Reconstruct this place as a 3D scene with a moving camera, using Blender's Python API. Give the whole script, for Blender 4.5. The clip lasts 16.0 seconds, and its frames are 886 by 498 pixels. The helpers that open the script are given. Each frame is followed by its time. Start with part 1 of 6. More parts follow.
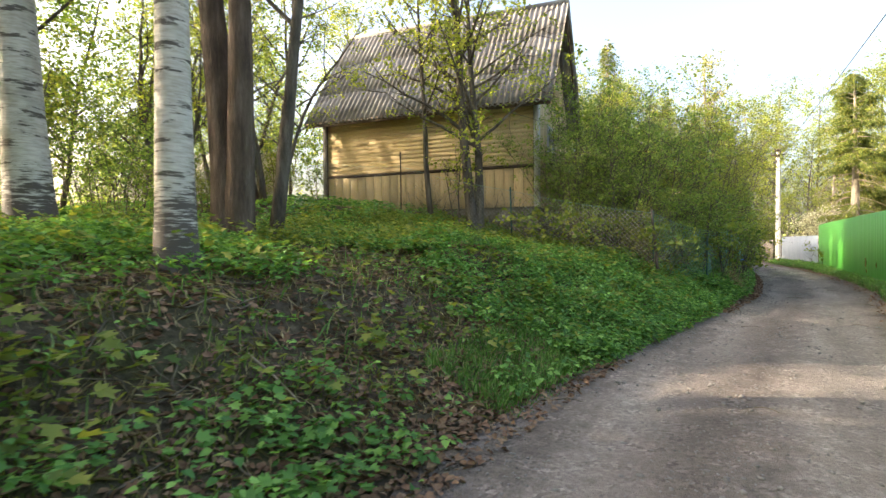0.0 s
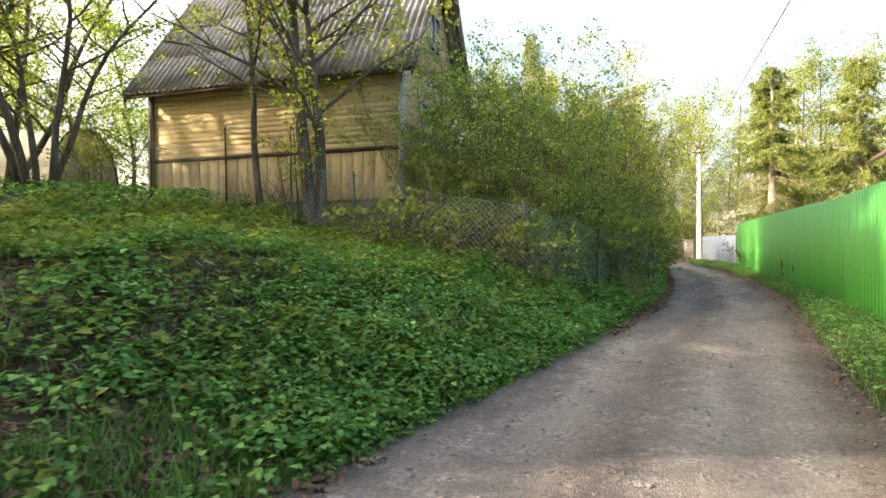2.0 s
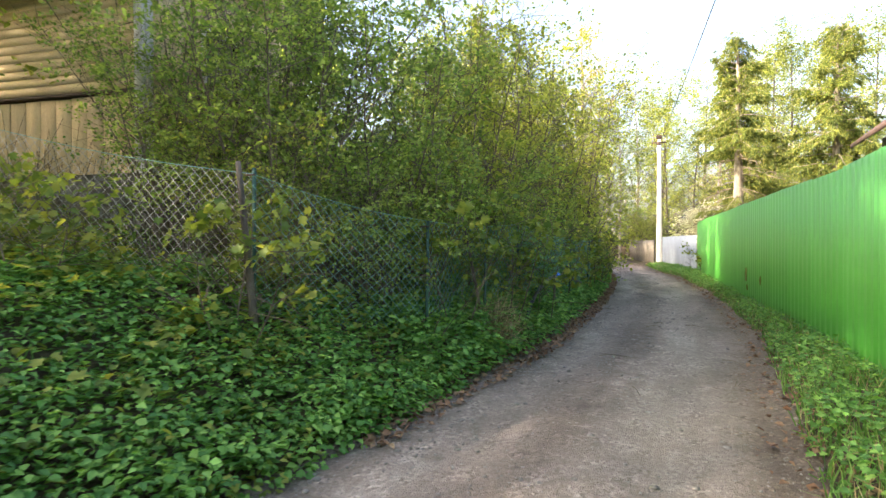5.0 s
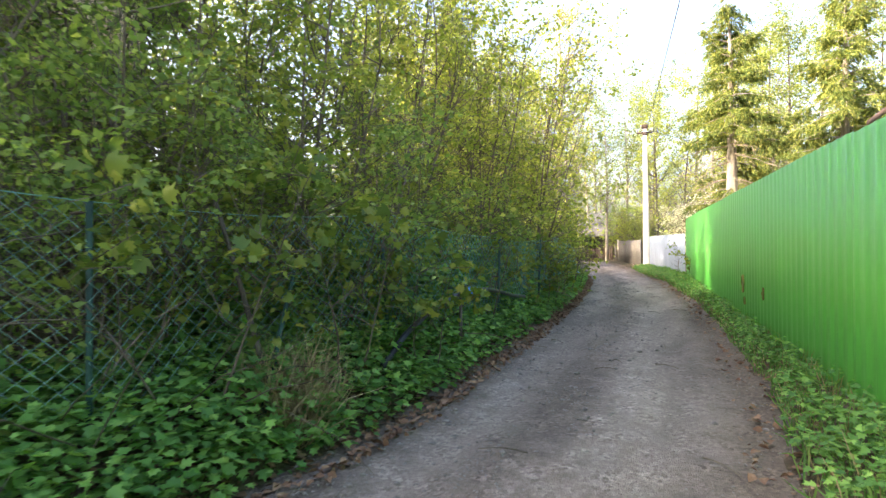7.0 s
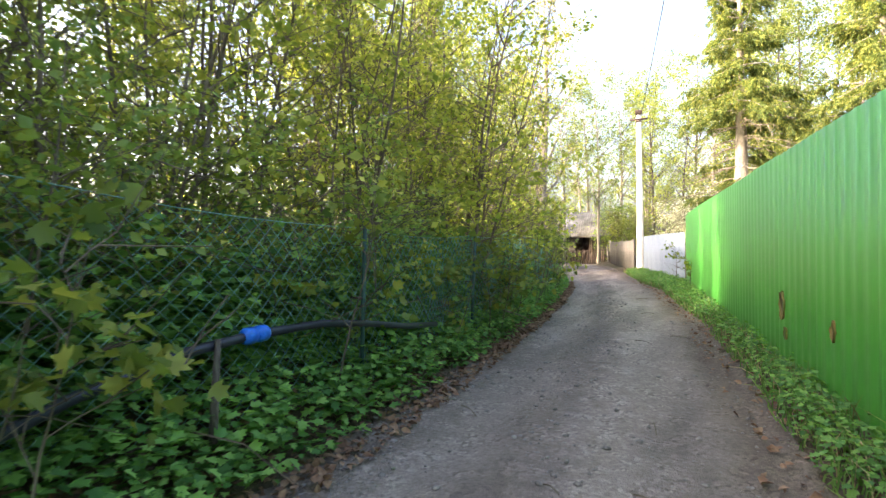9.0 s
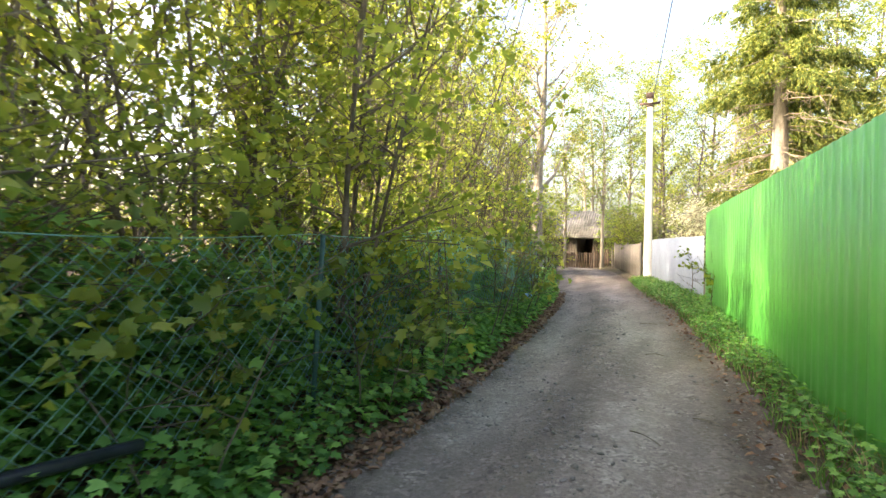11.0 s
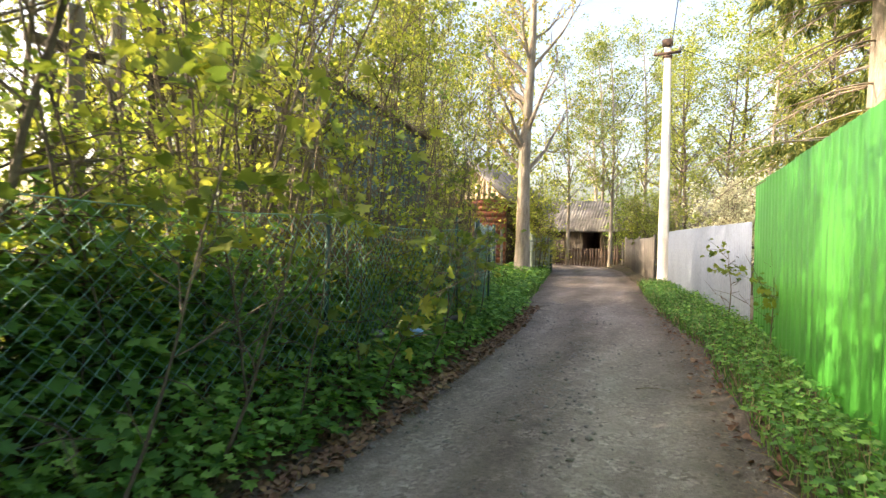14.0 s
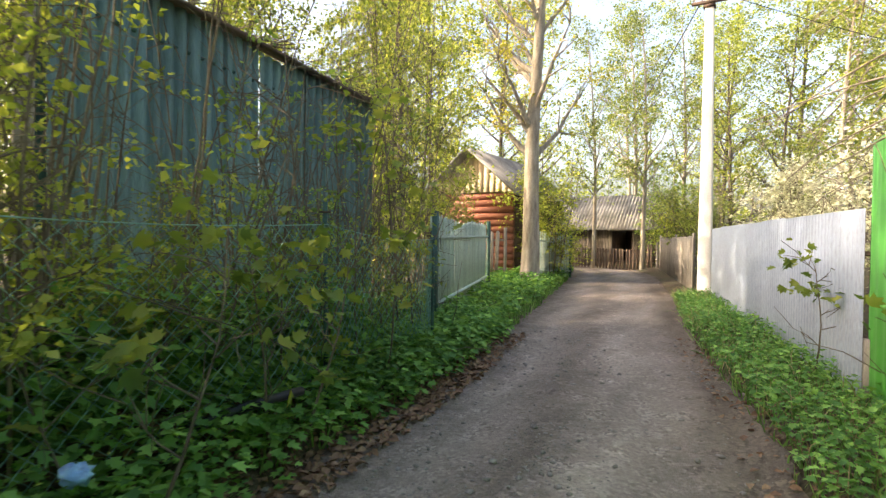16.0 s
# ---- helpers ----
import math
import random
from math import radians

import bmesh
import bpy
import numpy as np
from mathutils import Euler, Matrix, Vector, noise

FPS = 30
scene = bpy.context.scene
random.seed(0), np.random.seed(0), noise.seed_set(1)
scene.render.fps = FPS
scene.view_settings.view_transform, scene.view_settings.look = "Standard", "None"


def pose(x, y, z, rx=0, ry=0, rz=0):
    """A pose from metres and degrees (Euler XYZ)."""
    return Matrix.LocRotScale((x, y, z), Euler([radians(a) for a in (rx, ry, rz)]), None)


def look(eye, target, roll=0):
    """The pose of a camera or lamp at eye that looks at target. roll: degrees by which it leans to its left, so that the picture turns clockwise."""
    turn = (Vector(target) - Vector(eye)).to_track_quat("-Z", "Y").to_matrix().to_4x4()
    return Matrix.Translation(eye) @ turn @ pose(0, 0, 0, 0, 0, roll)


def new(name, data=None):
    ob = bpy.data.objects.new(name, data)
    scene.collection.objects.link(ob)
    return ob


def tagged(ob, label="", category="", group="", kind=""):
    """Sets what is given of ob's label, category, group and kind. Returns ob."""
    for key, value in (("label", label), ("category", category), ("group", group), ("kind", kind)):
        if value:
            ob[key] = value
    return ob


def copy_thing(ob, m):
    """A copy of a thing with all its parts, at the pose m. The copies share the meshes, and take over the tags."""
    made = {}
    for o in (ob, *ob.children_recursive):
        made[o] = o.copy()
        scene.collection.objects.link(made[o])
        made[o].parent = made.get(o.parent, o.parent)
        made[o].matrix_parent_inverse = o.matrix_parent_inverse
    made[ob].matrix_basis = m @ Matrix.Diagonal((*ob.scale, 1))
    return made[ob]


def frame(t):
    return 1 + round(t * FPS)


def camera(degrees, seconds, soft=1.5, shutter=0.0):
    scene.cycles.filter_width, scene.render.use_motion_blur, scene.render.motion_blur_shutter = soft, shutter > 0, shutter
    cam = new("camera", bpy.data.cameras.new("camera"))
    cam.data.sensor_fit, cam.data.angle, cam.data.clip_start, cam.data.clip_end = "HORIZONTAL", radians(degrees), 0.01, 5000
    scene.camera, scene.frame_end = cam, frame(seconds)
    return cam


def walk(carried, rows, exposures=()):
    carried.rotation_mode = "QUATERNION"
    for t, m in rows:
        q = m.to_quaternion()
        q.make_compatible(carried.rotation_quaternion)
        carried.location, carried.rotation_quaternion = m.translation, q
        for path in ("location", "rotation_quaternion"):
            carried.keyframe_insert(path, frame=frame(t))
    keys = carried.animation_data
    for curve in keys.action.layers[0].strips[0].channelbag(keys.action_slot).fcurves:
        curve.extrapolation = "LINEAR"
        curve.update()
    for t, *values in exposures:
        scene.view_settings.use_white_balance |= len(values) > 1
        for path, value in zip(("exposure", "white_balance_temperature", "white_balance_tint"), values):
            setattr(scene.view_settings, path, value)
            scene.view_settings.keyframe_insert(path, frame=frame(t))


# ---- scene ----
cam = camera(78.0, 16.0, soft=1.4, shutter=0.2)
PATH = [
    (0, (-0.000, -0.000, 1.276), (-1.098, 1.672, 1.260), -0.4),
    (0.5, (0.020, 0.830, 1.302), (-1.044, 2.523, 1.277), -0.3),
    (1, (0.087, 1.658, 1.293), (-0.916, 3.389, 1.271), -0.4),
    (1.5, (0.168, 2.460, 1.300), (-0.800, 4.209, 1.277), -0.3),
    (2, (0.286, 3.262, 1.303), (-0.637, 5.036, 1.282), -0.4),
    (2.5, (0.389, 4.063, 1.289), (-0.527, 5.841, 1.266), -0.4),
    (3, (0.494, 4.862, 1.279), (-0.395, 6.653, 1.254), -0.4),
    (3.5, (0.533, 5.687, 1.282), (-0.342, 7.484, 1.250), -0.0),
    (4, (0.586, 6.513, 1.293), (-0.270, 8.321, 1.262), -0.1),
    (6.3, (0.922, 10.032, 1.322), (0.074, 11.843, 1.311), -0.5),
    (6.5, (0.932, 10.359, 1.308), (0.090, 12.173, 1.293), -0.7),
    (7, (0.948, 11.239, 1.295), (0.109, 13.054, 1.284), -0.9),
    (7.5, (0.910, 12.097, 1.283), (0.066, 13.911, 1.272), -0.9),
    (8, (0.893, 12.940, 1.263), (0.049, 14.752, 1.257), -1.0),
    (8.5, (0.860, 13.774, 1.268), (0.027, 15.591, 1.260), -0.8),
    (9, (0.825, 14.592, 1.248), (-0.006, 16.411, 1.241), -0.7),
    (11.3, (0.559, 18.413, 1.329), (-0.294, 20.222, 1.310), 0.9),
    (11.5, (0.550, 18.734, 1.311), (-0.292, 20.548, 1.282), 1.1),
    (12, (0.531, 19.542, 1.298), (-0.298, 21.362, 1.268), 1.1),
    (12.5, (0.480, 20.369, 1.314), (-0.359, 22.184, 1.281), 1.1),
    (13, (0.421, 21.184, 1.292), (-0.441, 22.988, 1.260), 0.9),
    (13.5, (0.348, 22.017, 1.281), (-0.545, 23.806, 1.248), 0.8),
    (14, (0.285, 22.859, 1.283), (-0.627, 24.638, 1.248), 0.9),
    (14.5, (0.235, 23.694, 1.297), (-0.693, 25.465, 1.260), 0.6),
    (15, (0.157, 24.538, 1.352), (-0.797, 26.295, 1.314), 0.4),
    (15.5, (0.032, 25.332, 1.341), (-0.963, 27.067, 1.303), 0.5),
    (16, (-0.000, 26.050, 1.322), (-1.025, 27.767, 1.284), 0.6),
]
EXPOSURES = [(0.0, 2.45, 7100, 10), (2.0, 2.56, 7100, 10), (4.0, 2.62, 7100, 10), (6.5, 2.95, 6700, 14), (9.2, 3.0, 6700, 14), (11.5, 2.9, 7150, 13), (12.5, 2.56, 7200, 14), (13.5, 2.46, 7200, 14), (16.0, 2.5, 7200, 13)]
walk(cam, [(t, look(eye, target, roll)) for t, eye, target, roll in PATH], EXPOSURES)

# ---- light ----
SUN_EL, SUN_TO = radians(21), Vector((-0.85, -0.53, 0)).normalized()
world = bpy.data.worlds.new("sky")
scene.world = world
world.use_nodes = True
wn = world.node_tree.nodes
sky = wn.new("ShaderNodeTexSky")
sky.sky_type, sky.sun_disc = "NISHITA", False
sky.sun_elevation, sky.sun_rotation = SUN_EL, math.atan2(SUN_TO.x, SUN_TO.y)
sky.air_density, sky.dust_density, sky.ozone_density = 1.0, 7.0, 1.0
world.node_tree.links.new(sky.outputs[0], wn["Background"].inputs[0])
wn["Background"].inputs[1].default_value = 0.15
sun_data = bpy.data.lights.new("sun", "SUN")
sun_data.energy, sun_data.angle, sun_data.color = 2.45, radians(0.6), (1.0, 0.89, 0.73)
sun = new("sun", sun_data)
sun.matrix_world = look(SUN_TO * 60 * math.cos(SUN_EL) + Vector((0, 0, 60 * math.sin(SUN_EL))), (0, 0, 0))

# ---- materials ----


def nodes_of(name):
    m = bpy.data.materials.new(name)
    m.use_nodes = True
    return m, m.node_tree.nodes, m.node_tree.links, m.node_tree.nodes["Principled BSDF"]


def ramp(nt, fac, stops):
    r = nt.new("ShaderNodeValToRGB")
    while len(r.color_ramp.elements) < len(stops):
        r.color_ramp.elements.new(0.5)
    for e, (p, c) in zip(r.color_ramp.elements, stops):
        e.position, e.color = p, (*c, 1)
    r.id_data.links.new(fac, r.inputs[0])
    return r


def noise_node(nt, lk, scale, detail=5, vec=None, rough=0.55):
    n = nt.new("ShaderNodeTexNoise")
    n.inputs["Scale"].default_value, n.inputs["Detail"].default_value, n.inputs["Roughness"].default_value = scale, detail, rough
    if vec is not None:
        lk.new(vec, n.inputs["Vector"])
    return n


def mixed(nt, lk, fac, a, b, how="MIX"):
    m = nt.new("ShaderNodeMix")
    m.data_type, m.blend_type = "RGBA", how
    for value, k in ((fac, 0), (a, 6), (b, 7)):
        if isinstance(value, (int, float)):
            m.inputs[k].default_value = value
        elif isinstance(value, tuple):
            m.inputs[k].default_value = (*value, 1)
        else:
            lk.new(value, m.inputs[k])
    return m.outputs[2]


def bumped(nt, lk, bsdf, height, strength=0.5, distance=0.02):
    b = nt.new("ShaderNodeBump")
    b.inputs["Strength"].default_value, b.inputs["Distance"].default_value = strength, distance
    lk.new(height, b.inputs["Height"])
    lk.new(b.outputs[0], bsdf.inputs["Normal"])


def mat_leaf(name, dark, mid, light, through_light=0.45):
    m, nt, lk, b = nodes_of(name)
    g = nt.new("ShaderNodeNewGeometry")
    r = ramp(nt, g.outputs["Random Per Island"], [(0.0, dark), (0.5, mid), (0.93, light), (1.0, tuple(min(1, c * 1.25) for c in light))])
    tc = nt.new("ShaderNodeTexCoord")
    n = noise_node(nt, lk, 1.3, 3, tc.outputs["Object"])
    rr = ramp(nt, n.outputs[0], [(0.3, (0.75, 0.8, 0.7)), (0.7, (1.15, 1.1, 1.1))])
    col = mixed(nt, lk, 1.0, r.outputs[0], rr.outputs[0], "MULTIPLY")
    lk.new(col, b.inputs["Base Color"])
    b.inputs["Roughness"].default_value, b.inputs["Specular IOR Level"].default_value = 0.55, 0.25
    t = nt.new("ShaderNodeBsdfTranslucent")
    lk.new(mixed(nt, lk, 1.0, col, (1.25, 1.2, 0.6), "MULTIPLY"), t.inputs[0])
    mix = nt.new("ShaderNodeMixShader")
    mix.inputs[0].default_value = through_light
    lk.new(b.outputs[0], mix.inputs[1])
    lk.new(t.outputs[0], mix.inputs[2])
    lk.new(mix.outputs[0], nt["Material Output"].inputs[0])
    return m


def mat_noise(name, a, b_, c, scale=3.0, fine=60.0, rough=0.85, bump=0.4, dist=0.01, stretch=(1, 1, 1), metal=0.0, per_piece=0.0):
    """Two-scale stained surface with grain and fine relief."""
    m, nt, lk, b = nodes_of(name)
    tc = nt.new("ShaderNodeTexCoord")
    mp = nt.new("ShaderNodeMapping")
    mp.inputs["Scale"].default_value = stretch
    lk.new(tc.outputs["Object"], mp.inputs[0])
    n1 = noise_node(nt, lk, scale, 6, mp.outputs[0])
    n2 = noise_node(nt, lk, fine, 4, mp.outputs[0])
    r = ramp(nt, n1.outputs[0], [(0.28, a), (0.5, b_), (0.75, c)])
    r2 = ramp(nt, n2.outputs[0], [(0.3, (0.78, 0.78, 0.78)), (0.7, (1.15, 1.15, 1.15))])
    col = mixed(nt, lk, 1.0, r.outputs[0], r2.outputs[0], "MULTIPLY")
    if per_piece:
        oi = nt.new("ShaderNodeObjectInfo")
        r3 = ramp(nt, oi.outputs["Random"], [(0, (1 - per_piece,) * 3), (1, (1 + per_piece * 0.6,) * 3)])
        col = mixed(nt, lk, 1.0, col, r3.outputs[0], "MULTIPLY")
    lk.new(col, b.inputs["Base Color"])
    b.inputs["Roughness"].default_value, b.inputs["Metallic"].default_value = rough, metal
    b.inputs["Specular IOR Level"].default_value = 0.3
    bumped(nt, lk, b, n2.outputs[0], bump, dist)
    return m


def mat_bark_birch():
    m, nt, lk, b = nodes_of("birch_bark")
    tc = nt.new("ShaderNodeTexCoord")
    mp = nt.new("ShaderNodeMapping")
    mp.inputs["Scale"].default_value = (1.1, 1.1, 6.5)
    lk.new(tc.outputs["Object"], mp.inputs[0])
    n1 = noise_node(nt, lk, 2.2, 5, mp.outputs[0], 0.62)
    n2 = noise_node(nt, lk, 2.6, 3, tc.outputs["Object"])
    n3 = noise_node(nt, lk, 7.0, 6, mp.outputs[0])
    base = ramp(nt, n2.outputs[0], [(0.3, (0.28, 0.25, 0.21)), (0.5, (0.48, 0.44, 0.39)), (0.75, (0.60, 0.57, 0.52))])
    dash = ramp(nt, n1.outputs[0], [(0.555, (0, 0, 0)), (0.61, (1, 1, 1))])
    col = mixed(nt, lk, dash.outputs[0], base.outputs[0], (0.09, 0.075, 0.06))
    fine = ramp(nt, n3.outputs[0], [(0.35, (0.72, 0.70, 0.68)), (0.65, (1.05, 1.05, 1.05))])
    col = mixed(nt, lk, 1.0, col, fine.outputs[0], "MULTIPLY")
    sep = nt.new("ShaderNodeSeparateXYZ")
    lk.new(tc.outputs["Object"], sep.inputs[0])
    half = nt.new("ShaderNodeMath")
    half.operation = "MULTIPLY"
    lk.new(sep.outputs[2], half.inputs[0])
    half.inputs[1].default_value = 0.5
    ad = nt.new("ShaderNodeMath")
    ad.operation = "MULTIPLY_ADD"
    lk.new(n3.outputs[0], ad.inputs[0])
    ad.inputs[1].default_value = 0.9
    lk.new(half.outputs[0], ad.inputs[2])
    foot = ramp(nt, ad.outputs[0], [(0.68, (1, 1, 1)), (0.82, (0, 0, 0))])
    col = mixed(nt, lk, foot.outputs[0], col, (0.075, 0.06, 0.05))
    lk.new(col, b.inputs["Base Color"])
    b.inputs["Roughness"].default_value = 0.75
    bumped(nt, lk, b, n3.outputs[0], 0.6, 0.012)
    return m


def mat_ground():
    m, nt, lk, b = nodes_of("soil")
    tc = nt.new("ShaderNodeTexCoord")
    n1 = noise_node(nt, lk, 0.9, 6, tc.outputs["Object"])
    n2 = noise_node(nt, lk, 14, 6, tc.outputs["Object"], 0.7)
    n3 = noise_node(nt, lk, 90, 4, tc.outputs["Object"])
    r = ramp(nt, n2.outputs[0], [(0.25, (0.045, 0.034, 0.024)), (0.5, (0.10, 0.078, 0.055)), (0.68, (0.17, 0.135, 0.095)), (0.8, (0.24, 0.19, 0.14))])
    g = ramp(nt, n2.outputs[0], [(0.3, (0.035, 0.045, 0.018)), (0.6, (0.085, 0.095, 0.038)), (0.8, (0.15, 0.15, 0.07))])
    f = ramp(nt, n1.outputs[0], [(0.46, (0, 0, 0)), (0.70, (0.8, 0.8, 0.8))])
    col = mixed(nt, lk, f.outputs[0], r.outputs[0], g.outputs[0])
    lk.new(col, b.inputs["Base Color"])
    b.inputs["Roughness"].default_value, b.inputs["Specular IOR Level"].default_value = 0.95, 0.15
    s = nt.new("ShaderNodeMath")
    lk.new(n2.outputs[0], s.inputs[0])
    lk.new(n3.outputs[0], s.inputs[1])
    bumped(nt, lk, b, s.outputs[0], 0.9, 0.03)
    return m


def mat_road():
    m, nt, lk, b = nodes_of("gravel_dirt")
    tc = nt.new("ShaderNodeTexCoord")
    ob = tc.outputs["Object"]
    mp = nt.new("ShaderNodeMapping")
    mp.inputs["Scale"].default_value = (1.8, 0.35, 1)
    lk.new(ob, mp.inputs[0])
    n0 = noise_node(nt, lk, 1.0, 5, mp.outputs[0])
    n1 = noise_node(nt, lk, 5.0, 7, ob, 0.65)
    n2 = noise_node(nt, lk, 45, 6, ob, 0.7)
    v = nt.new("ShaderNodeTexVoronoi")
    v.inputs["Scale"].default_value = 38
    lk.new(ob, v.inputs["Vector"])
    v2 = nt.new("ShaderNodeTexVoronoi")
    v2.inputs["Scale"].default_value = 95
    lk.new(ob, v2.inputs["Vector"])
    base = ramp(nt, n0.outputs[0], [(0.3, (0.195, 0.166, 0.151)), (0.5, (0.278, 0.237, 0.216)), (0.72, (0.37, 0.319, 0.292))])
    mid = ramp(nt, n1.outputs[0], [(0.3, (0.72, 0.71, 0.69)), (0.7, (1.2, 1.2, 1.2))])
    fin = ramp(nt, n2.outputs[0], [(0.3, (0.70, 0.70, 0.70)), (0.7, (1.22, 1.22, 1.22))])
    col = mixed(nt, lk, 1.0, base.outputs[0], mid.outputs[0], "MULTIPLY")
    col = mixed(nt, lk, 1.0, col, fin.outputs[0], "MULTIPLY")
    st = ramp(nt, v.outputs["Color"], [(0.2, (0.5, 0.48, 0.47)), (0.6, (1.0, 1.0, 1.0)), (0.95, (1.4, 1.39, 1.37))])
    gate = ramp(nt, n1.outputs[0], [(0.45, (0.15,) * 3), (0.62, (0.9,) * 3)])
    col = mixed(nt, lk, gate.outputs[0], col, mixed(nt, lk, 1.0, col, st.outputs[0], "MULTIPLY"))
    # Loose dark gravel down the middle and along the edges, pale packed wheel tracks between.
    uv = nt.new("ShaderNodeUVMap")
    sep = nt.new("ShaderNodeSeparateXYZ")
    lk.new(uv.outputs[0], sep.inputs[0])
    wob = nt.new("ShaderNodeMath")
    wob.operation = "MULTIPLY_ADD"
    lk.new(n1.outputs[0], wob.inputs[0])
    wob.inputs[1].default_value = 0.22
    lk.new(sep.outputs[0], wob.inputs[2])
    tr = ramp(nt, wob.outputs[0], [(0.12, (0.58, 0.54, 0.50)), (0.24, (0.80, 0.78, 0.76)), (0.36, (1.14, 1.13, 1.12)), (0.54, (0.72, 0.69, 0.67)), (0.70, (1.16, 1.15, 1.14)), (0.90, (1.0, 0.99, 0.98)), (1.06, (0.62, 0.58, 0.53))])
    col = mixed(nt, lk, 1.0, col, tr.outputs[0], "MULTIPLY")
    lk.new(col, b.inputs["Base Color"])
    b.inputs["Roughness"].default_value, b.inputs["Specular IOR Level"].default_value = 0.92, 0.2
    mm = nt.new("ShaderNodeMath")
    mm.operation = "SUBTRACT"
    lk.new(n2.outputs[0], mm.inputs[0])
    lk.new(v2.outputs["Distance"], mm.inputs[1])
    bumped(nt, lk, b, mm.outputs[0], 0.8, 0.014)
    return m


def mat_green_paint():
    m, nt, lk, b = nodes_of("green_painted_steel")
    tc = nt.new("ShaderNodeTexCoord")
    mp = nt.new("ShaderNodeMapping")
    mp.inputs["Scale"].default_value = (1, 1, 0.25)
    lk.new(tc.outputs["Object"], mp.inputs[0])
    n1 = noise_node(nt, lk, 1.5, 5, mp.outputs[0])
    n2 = noise_node(nt, lk, 35, 5, mp.outputs[0])
    r = ramp(nt, n1.outputs[0], [(0.3, (0.037, 0.20, 0.024)), (0.7, (0.050, 0.247, 0.034))])
    r2 = ramp(nt, n2.outputs[0], [(0.35, (0.9, 0.9, 0.9)), (0.7, (1.08, 1.06, 1.08))])
    col = mixed(nt, lk, 1.0, r.outputs[0], r2.outputs[0], "MULTIPLY")
    lk.new(col, b.inputs["Base Color"])
    b.inputs["Roughness"].default_value = 0.42
    bumped(nt, lk, b, n1.outputs[0], 0.15, 0.02)
    return m


def mat_glass():
    m, nt, lk, b = nodes_of("window_glass")
    b.inputs["Base Color"].default_value = (0.9, 0.95, 1, 1)
    b.inputs["Roughness"].default_value, b.inputs["Transmission Weight"].default_value, b.inputs["IOR"].default_value = 0.03, 1.0, 1.45
    return m


